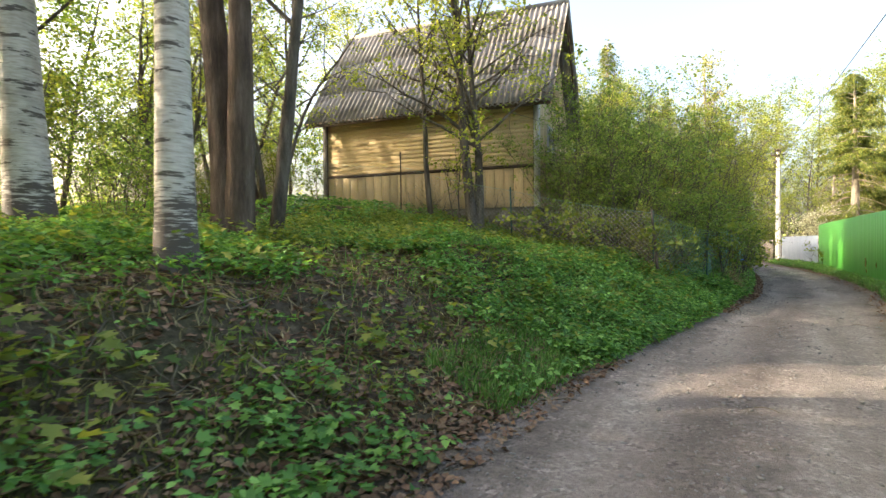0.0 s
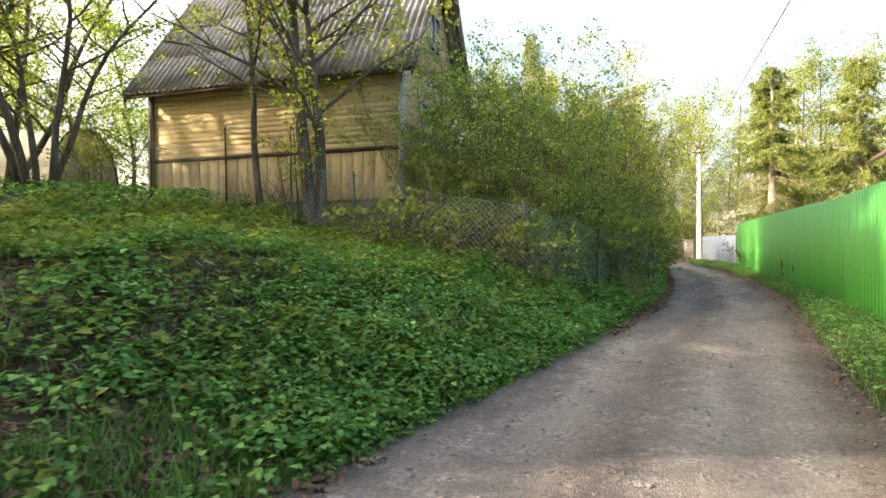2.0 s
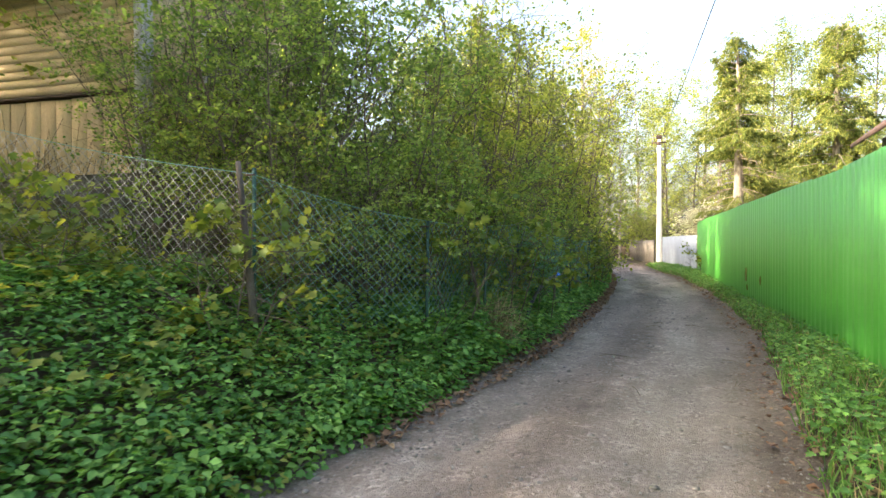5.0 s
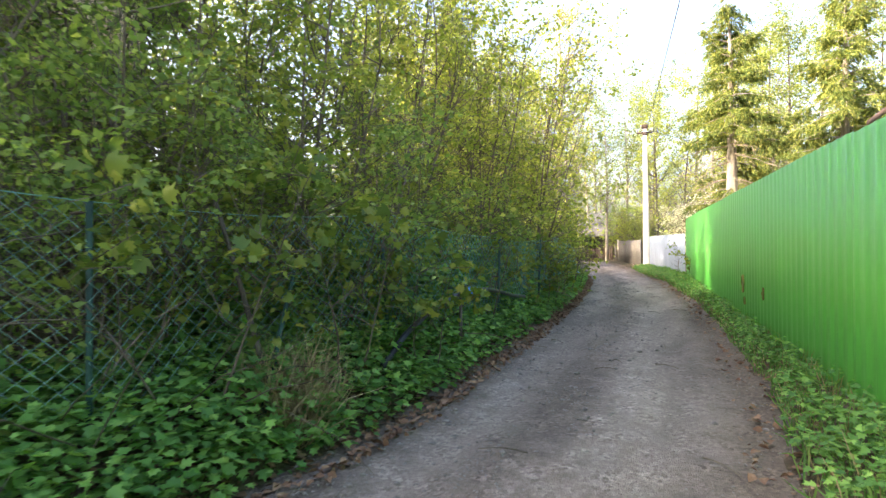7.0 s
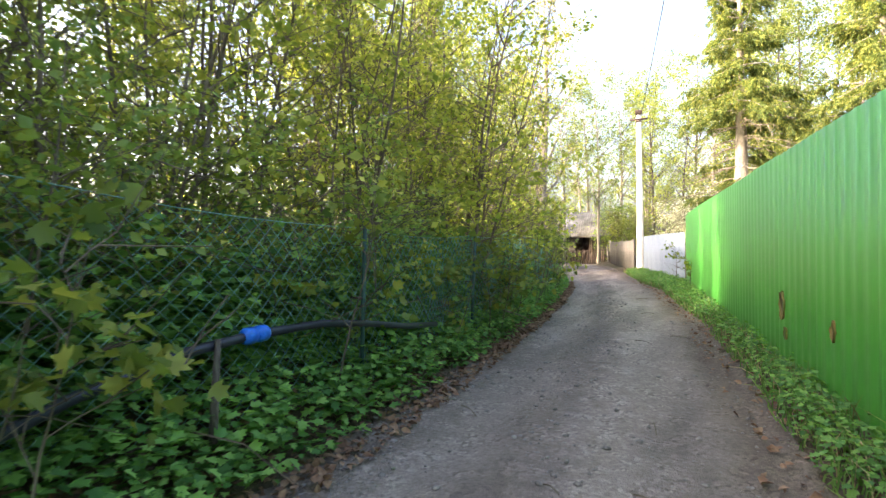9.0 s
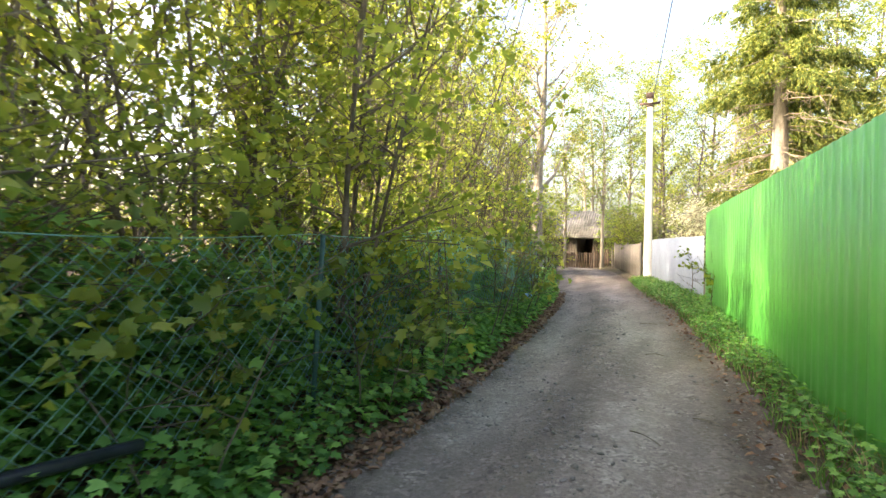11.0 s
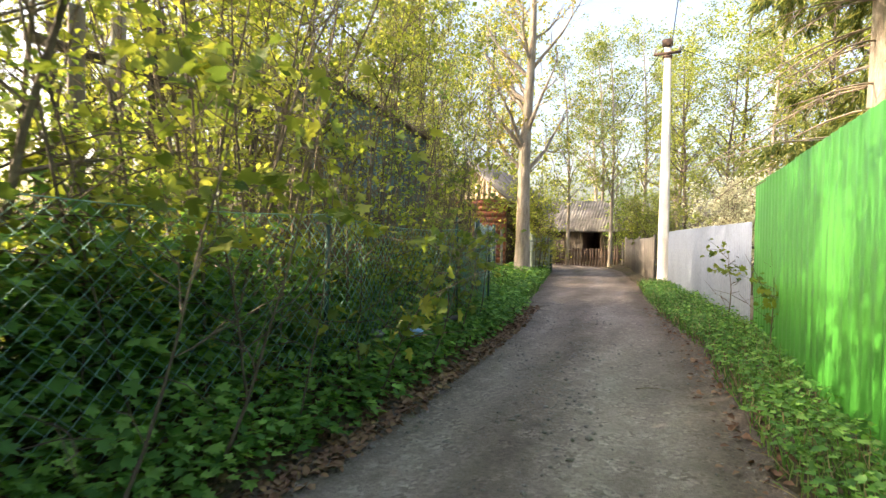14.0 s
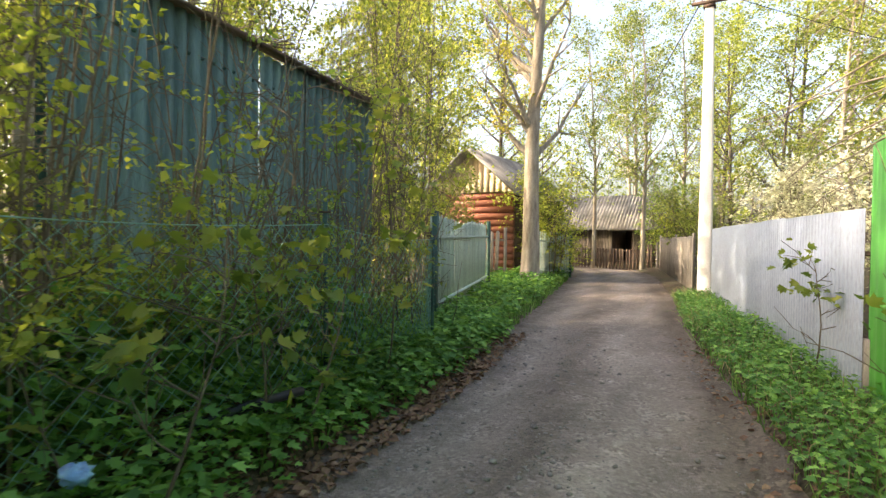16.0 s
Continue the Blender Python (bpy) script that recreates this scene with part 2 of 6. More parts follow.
M = {
    "soil": mat_ground(), "road": mat_road(), "green": mat_green_paint(), "birch": mat_bark_birch(), "glass": mat_glass(),
    "bark": mat_noise("grey_bark", (0.05, 0.042, 0.034), (0.12, 0.10, 0.082), (0.20, 0.175, 0.145), 4, 30, 0.9, 0.9, 0.03, (3, 3, 0.6)),
    "bark_brown": mat_noise("brown_bark", (0.045, 0.03, 0.022), (0.10, 0.07, 0.052), (0.17, 0.13, 0.10), 4, 26, 0.9, 0.9, 0.03, (3, 3, 0.5)),
    "bark_pale": mat_noise("pale_bark", (0.16, 0.135, 0.105), (0.30, 0.26, 0.21), (0.42, 0.38, 0.32), 3, 30, 0.9, 0.7, 0.02, (3, 3, 0.6)),
    "twig": mat_noise("twig_bark", (0.06, 0.05, 0.035), (0.13, 0.105, 0.075), (0.22, 0.18, 0.13), 6, 50, 0.9, 0.3, 0.005),
    "dry": mat_noise("dry_stalk", (0.13, 0.10, 0.07), (0.26, 0.21, 0.15), (0.42, 0.36, 0.27), 5, 50, 0.9, 0.3, 0.004),
    "dead_leaf": mat_noise("dead_leaf", (0.10, 0.055, 0.035), (0.20, 0.115, 0.07), (0.34, 0.23, 0.15), 9, 60, 0.85, 0.4, 0.004),
    "stone": mat_noise("pebble_stone", (0.12, 0.108, 0.10), (0.21, 0.192, 0.178), (0.33, 0.31, 0.29), 14, 120, 0.85, 0.4, 0.003),
    "yellow": mat_noise("yellow_painted_wood", (0.44, 0.325, 0.175), (0.56, 0.425, 0.235), (0.65, 0.515, 0.305), 1.7, 40, 0.72, 0.35, 0.006, (0.5, 2, 6), 0, 0.10),
    "yellow_v": mat_noise("yellow_weathered_wood", (0.39, 0.29, 0.16), (0.49, 0.375, 0.21), (0.57, 0.45, 0.265), 1.7, 40, 0.78, 0.35, 0.006, (6, 6, 0.6), 0, 0.16),
    "trim_dark": mat_noise("dark_trim_wood", (0.05, 0.035, 0.025), (0.09, 0.06, 0.045), (0.14, 0.10, 0.07), 3, 60, 0.8, 0.3, 0.005),
    "white_wood": mat_noise("white_painted_wood", (0.28, 0.27, 0.25), (0.44, 0.43, 0.41), (0.58, 0.57, 0.54), 2.5, 50, 0.7, 0.3, 0.005, (4, 4, 0.7), 0, 0.08),
    "slate": mat_noise("corrugated_slate", (0.11, 0.102, 0.098), (0.21, 0.20, 0.195), (0.32, 0.305, 0.30), 1.6, 35, 0.95, 0.5, 0.008, (1, 1, 1), 0, 0.14),
    # House footing: blotchy concrete, its colour darkened for the shade at the wall's foot.
    "concrete": mat_noise("stained_concrete", (0.10, 0.09, 0.075), (0.18, 0.165, 0.14), (0.27, 0.25, 0.22), 3, 70, 0.9, 0.4, 0.005),
    "pole": mat_noise("pale_concrete", (0.50, 0.48, 0.45), (0.62, 0.60, 0.57), (0.70, 0.68, 0.65), 3, 70, 0.9, 0.3, 0.004, (2, 2, 0.6)),
    "grey_metal": mat_noise("grey_sheet_steel", (0.24, 0.285, 0.36), (0.30, 0.345, 0.43), (0.35, 0.40, 0.485), 1.2, 40, 0.5, 0.2, 0.004, (1, 1, 0.4), 0.2, 0.05),
    "teal": mat_noise("weathered_teal_sheet", (0.055, 0.105, 0.095), (0.115, 0.19, 0.17), (0.20, 0.285, 0.26), 2.2, 40, 0.6, 0.3, 0.005, (3, 3, 0.35), 0.1, 0.25),
    "mesh_green": mat_noise("green_coated_wire", (0.10, 0.24, 0.21), (0.17, 0.34, 0.30), (0.25, 0.42, 0.38), 5, 80, 0.5, 0.1, 0.001),
    "mesh_grey": mat_noise("galvanised_wire", (0.24, 0.24, 0.23), (0.40, 0.39, 0.37), (0.52, 0.51, 0.49), 5, 80, 0.5, 0.1, 0.001, (1, 1, 1), 0.15),
    "post_green": mat_noise("green_steel_post", (0.012, 0.036, 0.03), (0.022, 0.065, 0.052), (0.04, 0.10, 0.08), 6, 60, 0.55, 0.2, 0.003),
    "post_rust": mat_noise("rusty_dark_post", (0.035, 0.026, 0.022), (0.075, 0.05, 0.04), (0.13, 0.08, 0.055), 8, 60, 0.8, 0.3, 0.003),
    "rust": mat_noise("rust", (0.10, 0.14, 0.03), (0.16, 0.125, 0.04), (0.22, 0.13, 0.05), 9, 60, 0.9, 0.3, 0.003),
    "pipe": mat_noise("black_plastic_pipe", (0.012, 0.014, 0.02), (0.02, 0.024, 0.034), (0.035, 0.04, 0.055), 6, 60, 0.4, 0.1, 0.002),
    "pipe_blue": mat_noise("blue_plastic", (0.01, 0.10, 0.45), (0.015, 0.14, 0.58), (0.03, 0.20, 0.66), 6, 60, 0.35, 0.05, 0.001),
    "log": mat_noise("red_brown_log", (0.15, 0.05, 0.032), (0.23, 0.08, 0.05), (0.31, 0.125, 0.08), 3, 40, 0.6, 0.4, 0.006, (0.6, 4, 4), 0, 0.12),
    "beige": mat_noise("beige_boards", (0.42, 0.33, 0.22), (0.52, 0.42, 0.29), (0.60, 0.50, 0.36), 2, 40, 0.8, 0.3, 0.005, (4, 4, 0.6), 0, 0.1),
    "grey_wood": mat_noise("weathered_grey_wood", (0.13, 0.115, 0.10), (0.24, 0.215, 0.185), (0.36, 0.33, 0.29), 2, 40, 0.9, 0.5, 0.008, (6, 6, 0.5), 0, 0.25),
    "net_green": mat_noise("pale_green_slats", (0.30, 0.38, 0.33), (0.38, 0.46, 0.41), (0.46, 0.53, 0.48), 2, 40, 0.6, 0.2, 0.004, (3, 3, 0.5), 0, 0.15),
    "old_boards": mat_noise("old_dark_boards", (0.05, 0.042, 0.035), (0.10, 0.085, 0.07), (0.17, 0.15, 0.125), 2, 40, 0.9, 0.5, 0.008, (6, 6, 0.5), 0, 0.3),
    "brick_red": mat_noise("brown_roof_sheet", (0.05, 0.032, 0.027), (0.09, 0.055, 0.045), (0.14, 0.085, 0.07), 3, 40, 0.7, 0.3, 0.005),
    "cable": mat_noise("black_cable", (0.01, 0.01, 0.01), (0.02, 0.02, 0.02), (0.03, 0.03, 0.03), 5, 50, 0.6, 0.1, 0.001),
    "plaster": mat_noise("pale_plaster", (0.5, 0.46, 0.4), (0.6, 0.56, 0.5), (0.68, 0.64, 0.58), 2, 40, 0.85, 0.3, 0.004),
    "plastic_bag": mat_noise("pale_blue_plastic", (0.10, 0.26, 0.55), (0.20, 0.38, 0.66), (0.42, 0.56, 0.76), 9, 40, 0.4, 0.4, 0.01),
    "rag": mat_noise("grey_rag", (0.12, 0.12, 0.13), (0.22, 0.22, 0.24), (0.34, 0.34, 0.36), 9, 40, 0.9, 0.4, 0.01),
    "herb": mat_leaf("herb_leaf", (0.071, 0.182, 0.058), (0.132, 0.295, 0.078), (0.247, 0.440, 0.121), 0.42),
    "herb_yellow": mat_leaf("young_leaf", (0.091, 0.149, 0.042), (0.184, 0.245, 0.058), (0.312, 0.332, 0.084), 0.5),
    "grass": mat_leaf("grass_blade", (0.065, 0.150, 0.042), (0.118, 0.250, 0.062), (0.224, 0.350, 0.126), 0.40),
    "dry_grass": mat_leaf("dry_grass", (0.18, 0.14, 0.08), (0.30, 0.24, 0.14), (0.44, 0.37, 0.24), 0.25),
    "hedge": mat_leaf("willow_leaf", (0.110, 0.182, 0.064), (0.203, 0.307, 0.094), (0.340, 0.434, 0.139), 0.6),
    "hedge_yellow": mat_leaf("spring_leaf", (0.155, 0.207, 0.051), (0.270, 0.333, 0.079), (0.424, 0.448, 0.130), 0.62),
    "birch_leaf": mat_leaf("birch_leaf", (0.110, 0.156, 0.050), (0.210, 0.260, 0.080), (0.331, 0.374, 0.140), 0.55),
    "maple_leaf": mat_leaf("maple_blossom_leaf", (0.220, 0.220, 0.050), (0.363, 0.352, 0.083), (0.506, 0.462, 0.132), 0.50),
    "spruce": mat_leaf("spruce_needle", (0.075, 0.12, 0.035), (0.155, 0.205, 0.055), (0.31, 0.325, 0.085), 0.35),
    "blossom": mat_leaf("white_blossom", (0.55, 0.55, 0.48), (0.70, 0.69, 0.62), (0.8, 0.8, 0.74), 0.35),
}

# ---- mesh tools ----


class Geo:
    """Collects vertices and faces and turns them into one mesh."""

    def __init__(self):
        self.v, self.f, self.n = [], [], 0

    def add(self, v, f):
        v = np.asarray(v, float).reshape(-1, 3)
        for q in ([f] if isinstance(f, np.ndarray) else f):
            q = np.asarray(q, int)
            if q.size:
                self.f.append(q + self.n)
        self.v.append(v)
        self.n += len(v)
        return self

    def box(self, lo, hi, m=None, bevel=0.0):
        x0, y0, z0 = lo
        x1, y1, z1 = hi
        if bevel:
            b = bevel
            prof = [(x0 + b, y0), (x1 - b, y0), (x1, y0 + b), (x1, y1 - b), (x1 - b, y1), (x0 + b, y1), (x0, y1 - b), (x0, y0 + b)]
            inn = [(x0 + 2 * b, y0 + b), (x1 - 2 * b, y0 + b), (x1 - b, y0 + 2 * b), (x1 - b, y1 - 2 * b), (x1 - 2 * b, y1 - b), (x0 + 2 * b, y1 - b), (x0 + b, y1 - 2 * b), (x0 + b, y0 + 2 * b)]
            rings = [[(*p, z0) for p in inn], [(*p, z0 + b) for p in prof], [(*p, z1 - b) for p in prof], [(*p, z1) for p in inn]]
            v = [p for r in rings for p in r]
            q = [(r * 8 + i, r * 8 + (i + 1) % 8, r * 8 + 8 + (i + 1) % 8, r * 8 + 8 + i) for r in range(3) for i in range(8)]
            caps = [tuple(range(7, -1, -1)), tuple(range(24, 32))]
            groups = [np.array(q), np.array(caps)]
        else:
            v = [(x0, y0, z0), (x1, y0, z0), (x1, y1, z0), (x0, y1, z0), (x0, y0, z1), (x1, y0, z1), (x1, y1, z1), (x0, y1, z1)]
            groups = [np.array([(0, 3, 2, 1), (4, 5, 6, 7), (0, 1, 5, 4), (1, 2, 6, 5), (2, 3, 7, 6), (3, 0, 4, 7)])]
        v = np.array(v, float)
        if m is not None:
            v = v @ np.array(m.to_3x3()).T + np.array(m.translation)
        return self.add(v, groups)

    def tube(self, pts, radii, sides=6, cap=True):
        pts, radii = np.asarray(pts, float), np.broadcast_to(np.asarray(radii, float), (len(pts),))
        t = np.gradient(pts, axis=0)
        t /= np.linalg.norm(t, axis=1)[:, None] + 1e-9
        ref = np.array([0.31, 0.95, 0.07]) if abs(t[0][1]) < 0.8 else np.array([0.95, 0.2, 0.3])
        a = np.cross(t, ref)
        a /= np.linalg.norm(a, axis=1)[:, None] + 1e-9
        b = np.cross(t, a)
        th = np.arange(sides) * 2 * np.pi / sides
        ring = a[:, None] * np.cos(th)[None, :, None] + b[:, None] * np.sin(th)[None, :, None]
        v = (pts[:, None] + ring * radii[:, None, None]).reshape(-1, 3)
        i = np.arange(len(pts) - 1)[:, None] * sides
        j = np.arange(sides)[None]
        k = (j + 1) % sides
        q = np.stack([i + j, i + k, i + sides + k, i + sides + j], -1).reshape(-1, 4)
        groups = [q]
        if cap and sides > 2:
            groups.append(np.array([list(range(sides))[::-1], list((len(pts) - 1) * sides + np.arange(sides))]))
        return self.add(v, groups)

    def mesh(self, name, material, smooth=False):
        me = bpy.data.meshes.new(name)
        v = np.concatenate(self.v) if self.v else np.zeros((0, 3))
        sizes = np.concatenate([np.full(len(f), f.shape[1]) for f in self.f])
        loops = np.concatenate([f.ravel() for f in self.f])
        me.vertices.add(len(v))
        me.vertices.foreach_set("co", v.ravel())
        me.loops.add(len(loops))
        me.loops.foreach_set("vertex_index", loops.astype(np.int32))
        me.polygons.add(len(sizes))
        starts = np.concatenate([[0], np.cumsum(sizes)[:-1]])
        me.polygons.foreach_set("loop_start", starts.astype(np.int32))
        if smooth:
            me.polygons.foreach_set("use_smooth", np.ones(len(sizes), bool))
        me.update(calc_edges=True)
        me.materials.append(material)
        return me


def part(name, geo, material, parent=None, label="", smooth=False):
    me = geo if isinstance(geo, bpy.types.Mesh) else geo.mesh(name, M[material], smooth)
    ob = new(name, me)
    if parent is not None:
        ob.parent = parent
    if label:
        tagged(ob, label)
    return ob


def thing(name, label, category, group="", kind="", at=None):
    ob = new(name)
    if at is not None:
        ob.matrix_world = at if isinstance(at, Matrix) else Matrix.Translation(at)
    return tagged(ob, label, category, group, kind)


def unit(v):
    return v / (np.linalg.norm(v, axis=-1, keepdims=True) + 1e-9)


LOBES = np.array([(0.0, 0.0), (0.02, 0.30), (0.30, 0.78), (0.36, 0.40), (0.74, 0.62), (0.68, 0.22), (1.0, 0.0)])


def leaves(geo, P, D, N, L, W, fine=False, lobed=False):
    """Folded leaves from base points, ways, upward normals, lengths and widths."""
    D = unit(D)
    S = unit(np.cross(D, N))
    N = np.cross(S, D)
    L, W = L[:, None], W[:, None]
    n = len(P)
    if lobed:
        half = [(a, b) for a, b in LOBES] + [(a, -b) for a, b in LOBES[5:0:-1]]
        rows = [P + D * L * a + S * W * b * 0.75 + N * (W * abs(b) * 0.2 - L * a * a * 0.14) for a, b in half]
        i = np.arange(n)[:, None] * 12
        q = np.concatenate([i + np.array([0, 1, 2, 3, 4, 5, 6]), i + np.array([0, 6, 7, 8, 9, 10, 11])])
    elif fine:
        rows = [P, P + D * L * 0.38 - S * W * 0.5 + N * W * 0.14, P + D * L * 0.76 - S * W * 0.3 + N * W * 0.04, P + D * L - N * L * 0.16,
                P + D * L * 0.76 + S * W * 0.3 + N * W * 0.04, P + D * L * 0.38 + S * W * 0.5 + N * W * 0.14]
        i = np.arange(n)[:, None] * 6
        q = np.concatenate([i + np.array([0, 5, 4, 3]), i + np.array([0, 3, 2, 1])])
    else:
        rows = [P, P + D * L * 0.45 - S * W * 0.5 + N * W * 0.15, P + D * L - N * L * 0.12, P + D * L * 0.45 + S * W * 0.5 + N * W * 0.15]
        i = np.arange(n)[:, None] * 4
        q = np.concatenate([i + np.array([0, 3, 2]), i + np.array([0, 2, 1])])
    geo.add(np.stack(rows, 1).reshape(-1, 3), q)


def wander(rng, start, way, length, n, jitter, rise=0.0):
    """A bending line of n points."""
    way = np.array(way, float) / np.linalg.norm(way)
    pts, p = [np.array(start, float)], np.array(start, float)
    for _ in range(n - 1):
        way = way + rng.normal(0, jitter, 3) + np.array([0, 0, rise])
        way /= np.linalg.norm(way)
        p = p + way * length / (n - 1)
        pts.append(p)
    return np.array(pts)


def woody(rng, wood, boughs, crown, trunk, r0, first, limbs, limb_len, spread, twig_n, twig_len, leaf_n, leaf, fluff, rise=0.03, fine=False, droop=-0.1, taper=0.15, sides=7, shape=None, foot=None, lobed=False):
    """Limbs, twigs and leaves along one trunk line."""
    n = len(trunk)
    radii = r0 * (1 - (1 - taper) * np.linspace(0, 1, n) ** 0.9)
    if foot is None:
        wood.tube(trunk, radii, sides)
    else:
        up = trunk[1] - trunk[0]
        wood.tube(np.concatenate([[trunk[0] - up * 0.06, trunk[0] + up * 0.07, trunk[0] + up * 0.2, trunk[0] + up * 0.45], trunk[1:]]), np.concatenate([np.array(foot) * r0, radii[1:]]), sides)
    P = []
    for k in range(limbs):
        f = first + (1 - first) * (k + rng.random()) / limbs
        x = f * (n - 1)
        i = min(int(x), n - 2)
        base = trunk[i] + (trunk[i + 1] - trunk[i]) * (x - i)
        a = rng.random() * 6.283
        rel = (f - first) / (1 - first + 1e-6)
        size = (shape(rel) if shape else (1.0 - 0.65 * rel)) * limb_len * (0.7 + 0.6 * rng.random())
        way = np.array([math.cos(a) * spread, math.sin(a) * spread, 1.0 - 0.35 * spread])
        line = wander(rng, base, way, size, 6, 0.12, rise)
        rl = min(r0 * 0.42, r0 * (1 - f) * 0.6 + 0.006)
        boughs.tube(line, rl * np.linspace(1, 0.2, 6), 4, False)
        P.append(line[2:])
        for _ in range(twig_n):
            j = rng.integers(1, 6)
            tw = wander(rng, line[j], (line[j] - line[j - 1]) / (size / 5) + rng.normal(0, 0.7, 3), twig_len * (0.5 + rng.random()), 3, 0.15, rise * 0.5)
            boughs.tube(tw, np.linspace(max(0.004, rl * 0.3), 0.002, 3), 3, False)
            P.append(tw[1:])
    P = np.concatenate(P)
    if leaf_n:
        sprays = max(1, leaf_n // 15)
        mids = P[rng.integers(0, len(P), sprays)] + rng.normal(0, fluff, (sprays, 3))
        lay = unit(rng.normal(0, 0.5, (sprays, 3)) + np.array([0, 0, 1]))
        own = rng.integers(0, sprays, leaf_n)
        off = rng.normal(0, leaf * 1.5, (leaf_n, 3))
        off = off - lay[own] * (off * lay[own]).sum(1, keepdims=True) * 0.7
        c = mids[own] + off
        D = rng.normal(0, 1, (leaf_n, 3))
        D[:, 2] = D[:, 2] * 0.5 + droop
        N = rng.normal(0, 0.4, (leaf_n, 3)) + lay[own]
        L = leaf * (0.6 + 0.8 * rng.random(leaf_n))
        leaves(crown, c, D, N, L, L * (0.95 if lobed else 0.68), fine, lobed)
    return P

# ---- ground ----
LEFT_Y, LEFT_X = (-40, -6, 2, 5, 9, 11, 15, 19, 23, 26, 30, 33, 36, 42.5, 49, 60, 90), (-2, -1.8, -1.75, -1.85, -1.5, -1.35, -1.12, -1.3, -1.62, -1.95, -2.5, -3.1, -3.8, -5.4, -7.2, -14, -40)
RIGHT_Y, RIGHT_X = (-40, -6, 4, 9, 12.5, 16.5, 20, 24, 26, 30, 32, 35, 39, 47, 52, 60, 90), (1.7, 1.6, 1.45, 1.27, 1.35, 1.5, 1.28, 0.95, 0.6, 0.08, -0.4, -1.1, -1.8, -3.6, -5.5, -11.5, -37)


def edge_l(y):
    return np.interp(y, LEFT_Y, LEFT_X)


def edge_r(y):
    return np.interp(y, RIGHT_Y, RIGHT_X)


def step(a, b, x):
    t = np.clip((x - a) / (b - a), 0, 1)
    return t * t * (3 - 2 * t)


def waves(x, y, s):
    """Cheap smooth unevenness, about -1 to 1."""
    return (np.sin(x * 1.7 * s + 1.3 * np.sin(y * 1.1 * s)) + np.sin(y * 2.3 * s + 1.7 * np.sin(x * 1.9 * s + 2)) + np.sin((x + y) * 3.1 * s + 1)) / 3


def height(x, y):
    """The lie of the land: a bank on one side, a low verge on the other."""
    x, y = np.asarray(x, float), np.asarray(y, float)
    d, e = edge_l(y) - x, x - edge_r(y)
    D = (0, 0.25, 0.6, 1.1, 1.6, 2.2, 3, 4, 5.5, 7, 10, 30)
    near = np.interp(d, D, (0.02, 0.10, 0.30, 0.50, 0.90, 1.06, 1.18, 1.32, 1.42, 1.52, 1.75, 2.3))
    high = np.interp(d, D, (0.02, 0.12, 0.34, 0.60, 0.90, 1.00, 1.08, 1.26, 1.68, 2.05, 2.40, 2.6))
    high = near + (high - near) * step(4.5, 9.5, y)
    low = np.interp(d, (0, 0.1, 0.3, 0.6, 1.2, 3, 8, 30), (0.02, 0.12, 0.36, 0.48, 0.58, 0.75, 1.0, 1.2))
    flat = np.interp(d, (0, 0.4, 1.5, 30), (0.02, 0.10, 0.18, 0.5))
    yy = y - 1.2 * np.maximum(0, -x - 2.6)
    left = high + (low - high) * step(11.8, 14.2, yy)
    left = left + (flat - left) * step(27, 32, y)
    right = np.interp(e, (0, 0.2, 0.5, 1, 3, 30), (0.02, 0.06, 0.11, 0.15, 0.25, 0.3))
    z = np.where(d > 0, left, np.where(e > 0, right, -0.06))
    z = z + 0.24 * np.exp(-(((x + 4.25) / 0.62) ** 4 + ((y - 6.8) / 0.85) ** 2)) - 0.12 * np.exp(-(((x + 3.2) / 0.35) ** 2 + ((y - 6.5) / 0.8) ** 2))
    off = np.clip(np.maximum(d, e), 0, 1)
    far = np.maximum(np.abs(x), np.abs(y - 20))
    return z + off * (0.05 * waves(x, y, 1.2) + 0.022 * waves(y, x, 5.3)) + step(80, 300, far) * 3.0 * (1 + waves(x, y, 0.02))


def sheet(xs, ys, fn):
    X, Y = np.meshgrid(xs, ys)
    v = np.stack([X, Y, fn(X, Y)], -1).reshape(-1, 3)
    i = (np.arange(len(ys) - 1)[:, None] * len(xs) + np.arange(len(xs) - 1)[None]).ravel()[:, None]
    return Geo().add(v, i + np.array([0, 1, len(xs) + 1, len(xs)]))


gx = np.concatenate([np.linspace(-600, -30, 20), np.linspace(-28, -8.5, 40), np.arange(-8, 4, 0.15), np.linspace(4.5, 30, 30), np.linspace(40, 600, 18)])
gy = np.concatenate([np.linspace(-600, -30, 18), np.linspace(-25, -5.5, 30), np.arange(-5, 44, 0.17), np.linspace(44.5, 80, 60), np.linspace(90, 700, 24)])
tagged(part("ground", sheet(gx, gy, height), "soil", smooth=True), "brown earth bank and verges with leaf litter", "ground", kind="structure")


def road_sides(y):
    return (edge_l(y) - 0.10 + 0.09 * waves(y, y * 0.3, 2.3) + 0.05 * waves(y, y * 0.7, 9),
            edge_r(y) + 0.10 + 0.09 * waves(y * 0.8, y * 0.4, 2.6) + 0.05 * waves(y, y * 0.7, 8))


def road_z(X, Y, c):
    """Height of the lane: a low crown, two worn wheel tracks, fine unevenness."""
    z = 0.02 - 0.05 * np.abs(c) ** 2 * 4 * 0.6
    for rut in (-0.24, 0.22):
        z = z - 0.022 * np.exp(-((c - rut) / 0.09) ** 2)
    z = z + 0.012 * waves(X, Y, 2.1) + 0.006 * waves(Y, X, 7) + 0.003 * waves(X, Y, 19)
    return z + 0.05 * step(0.42, 0.5, np.abs(c))


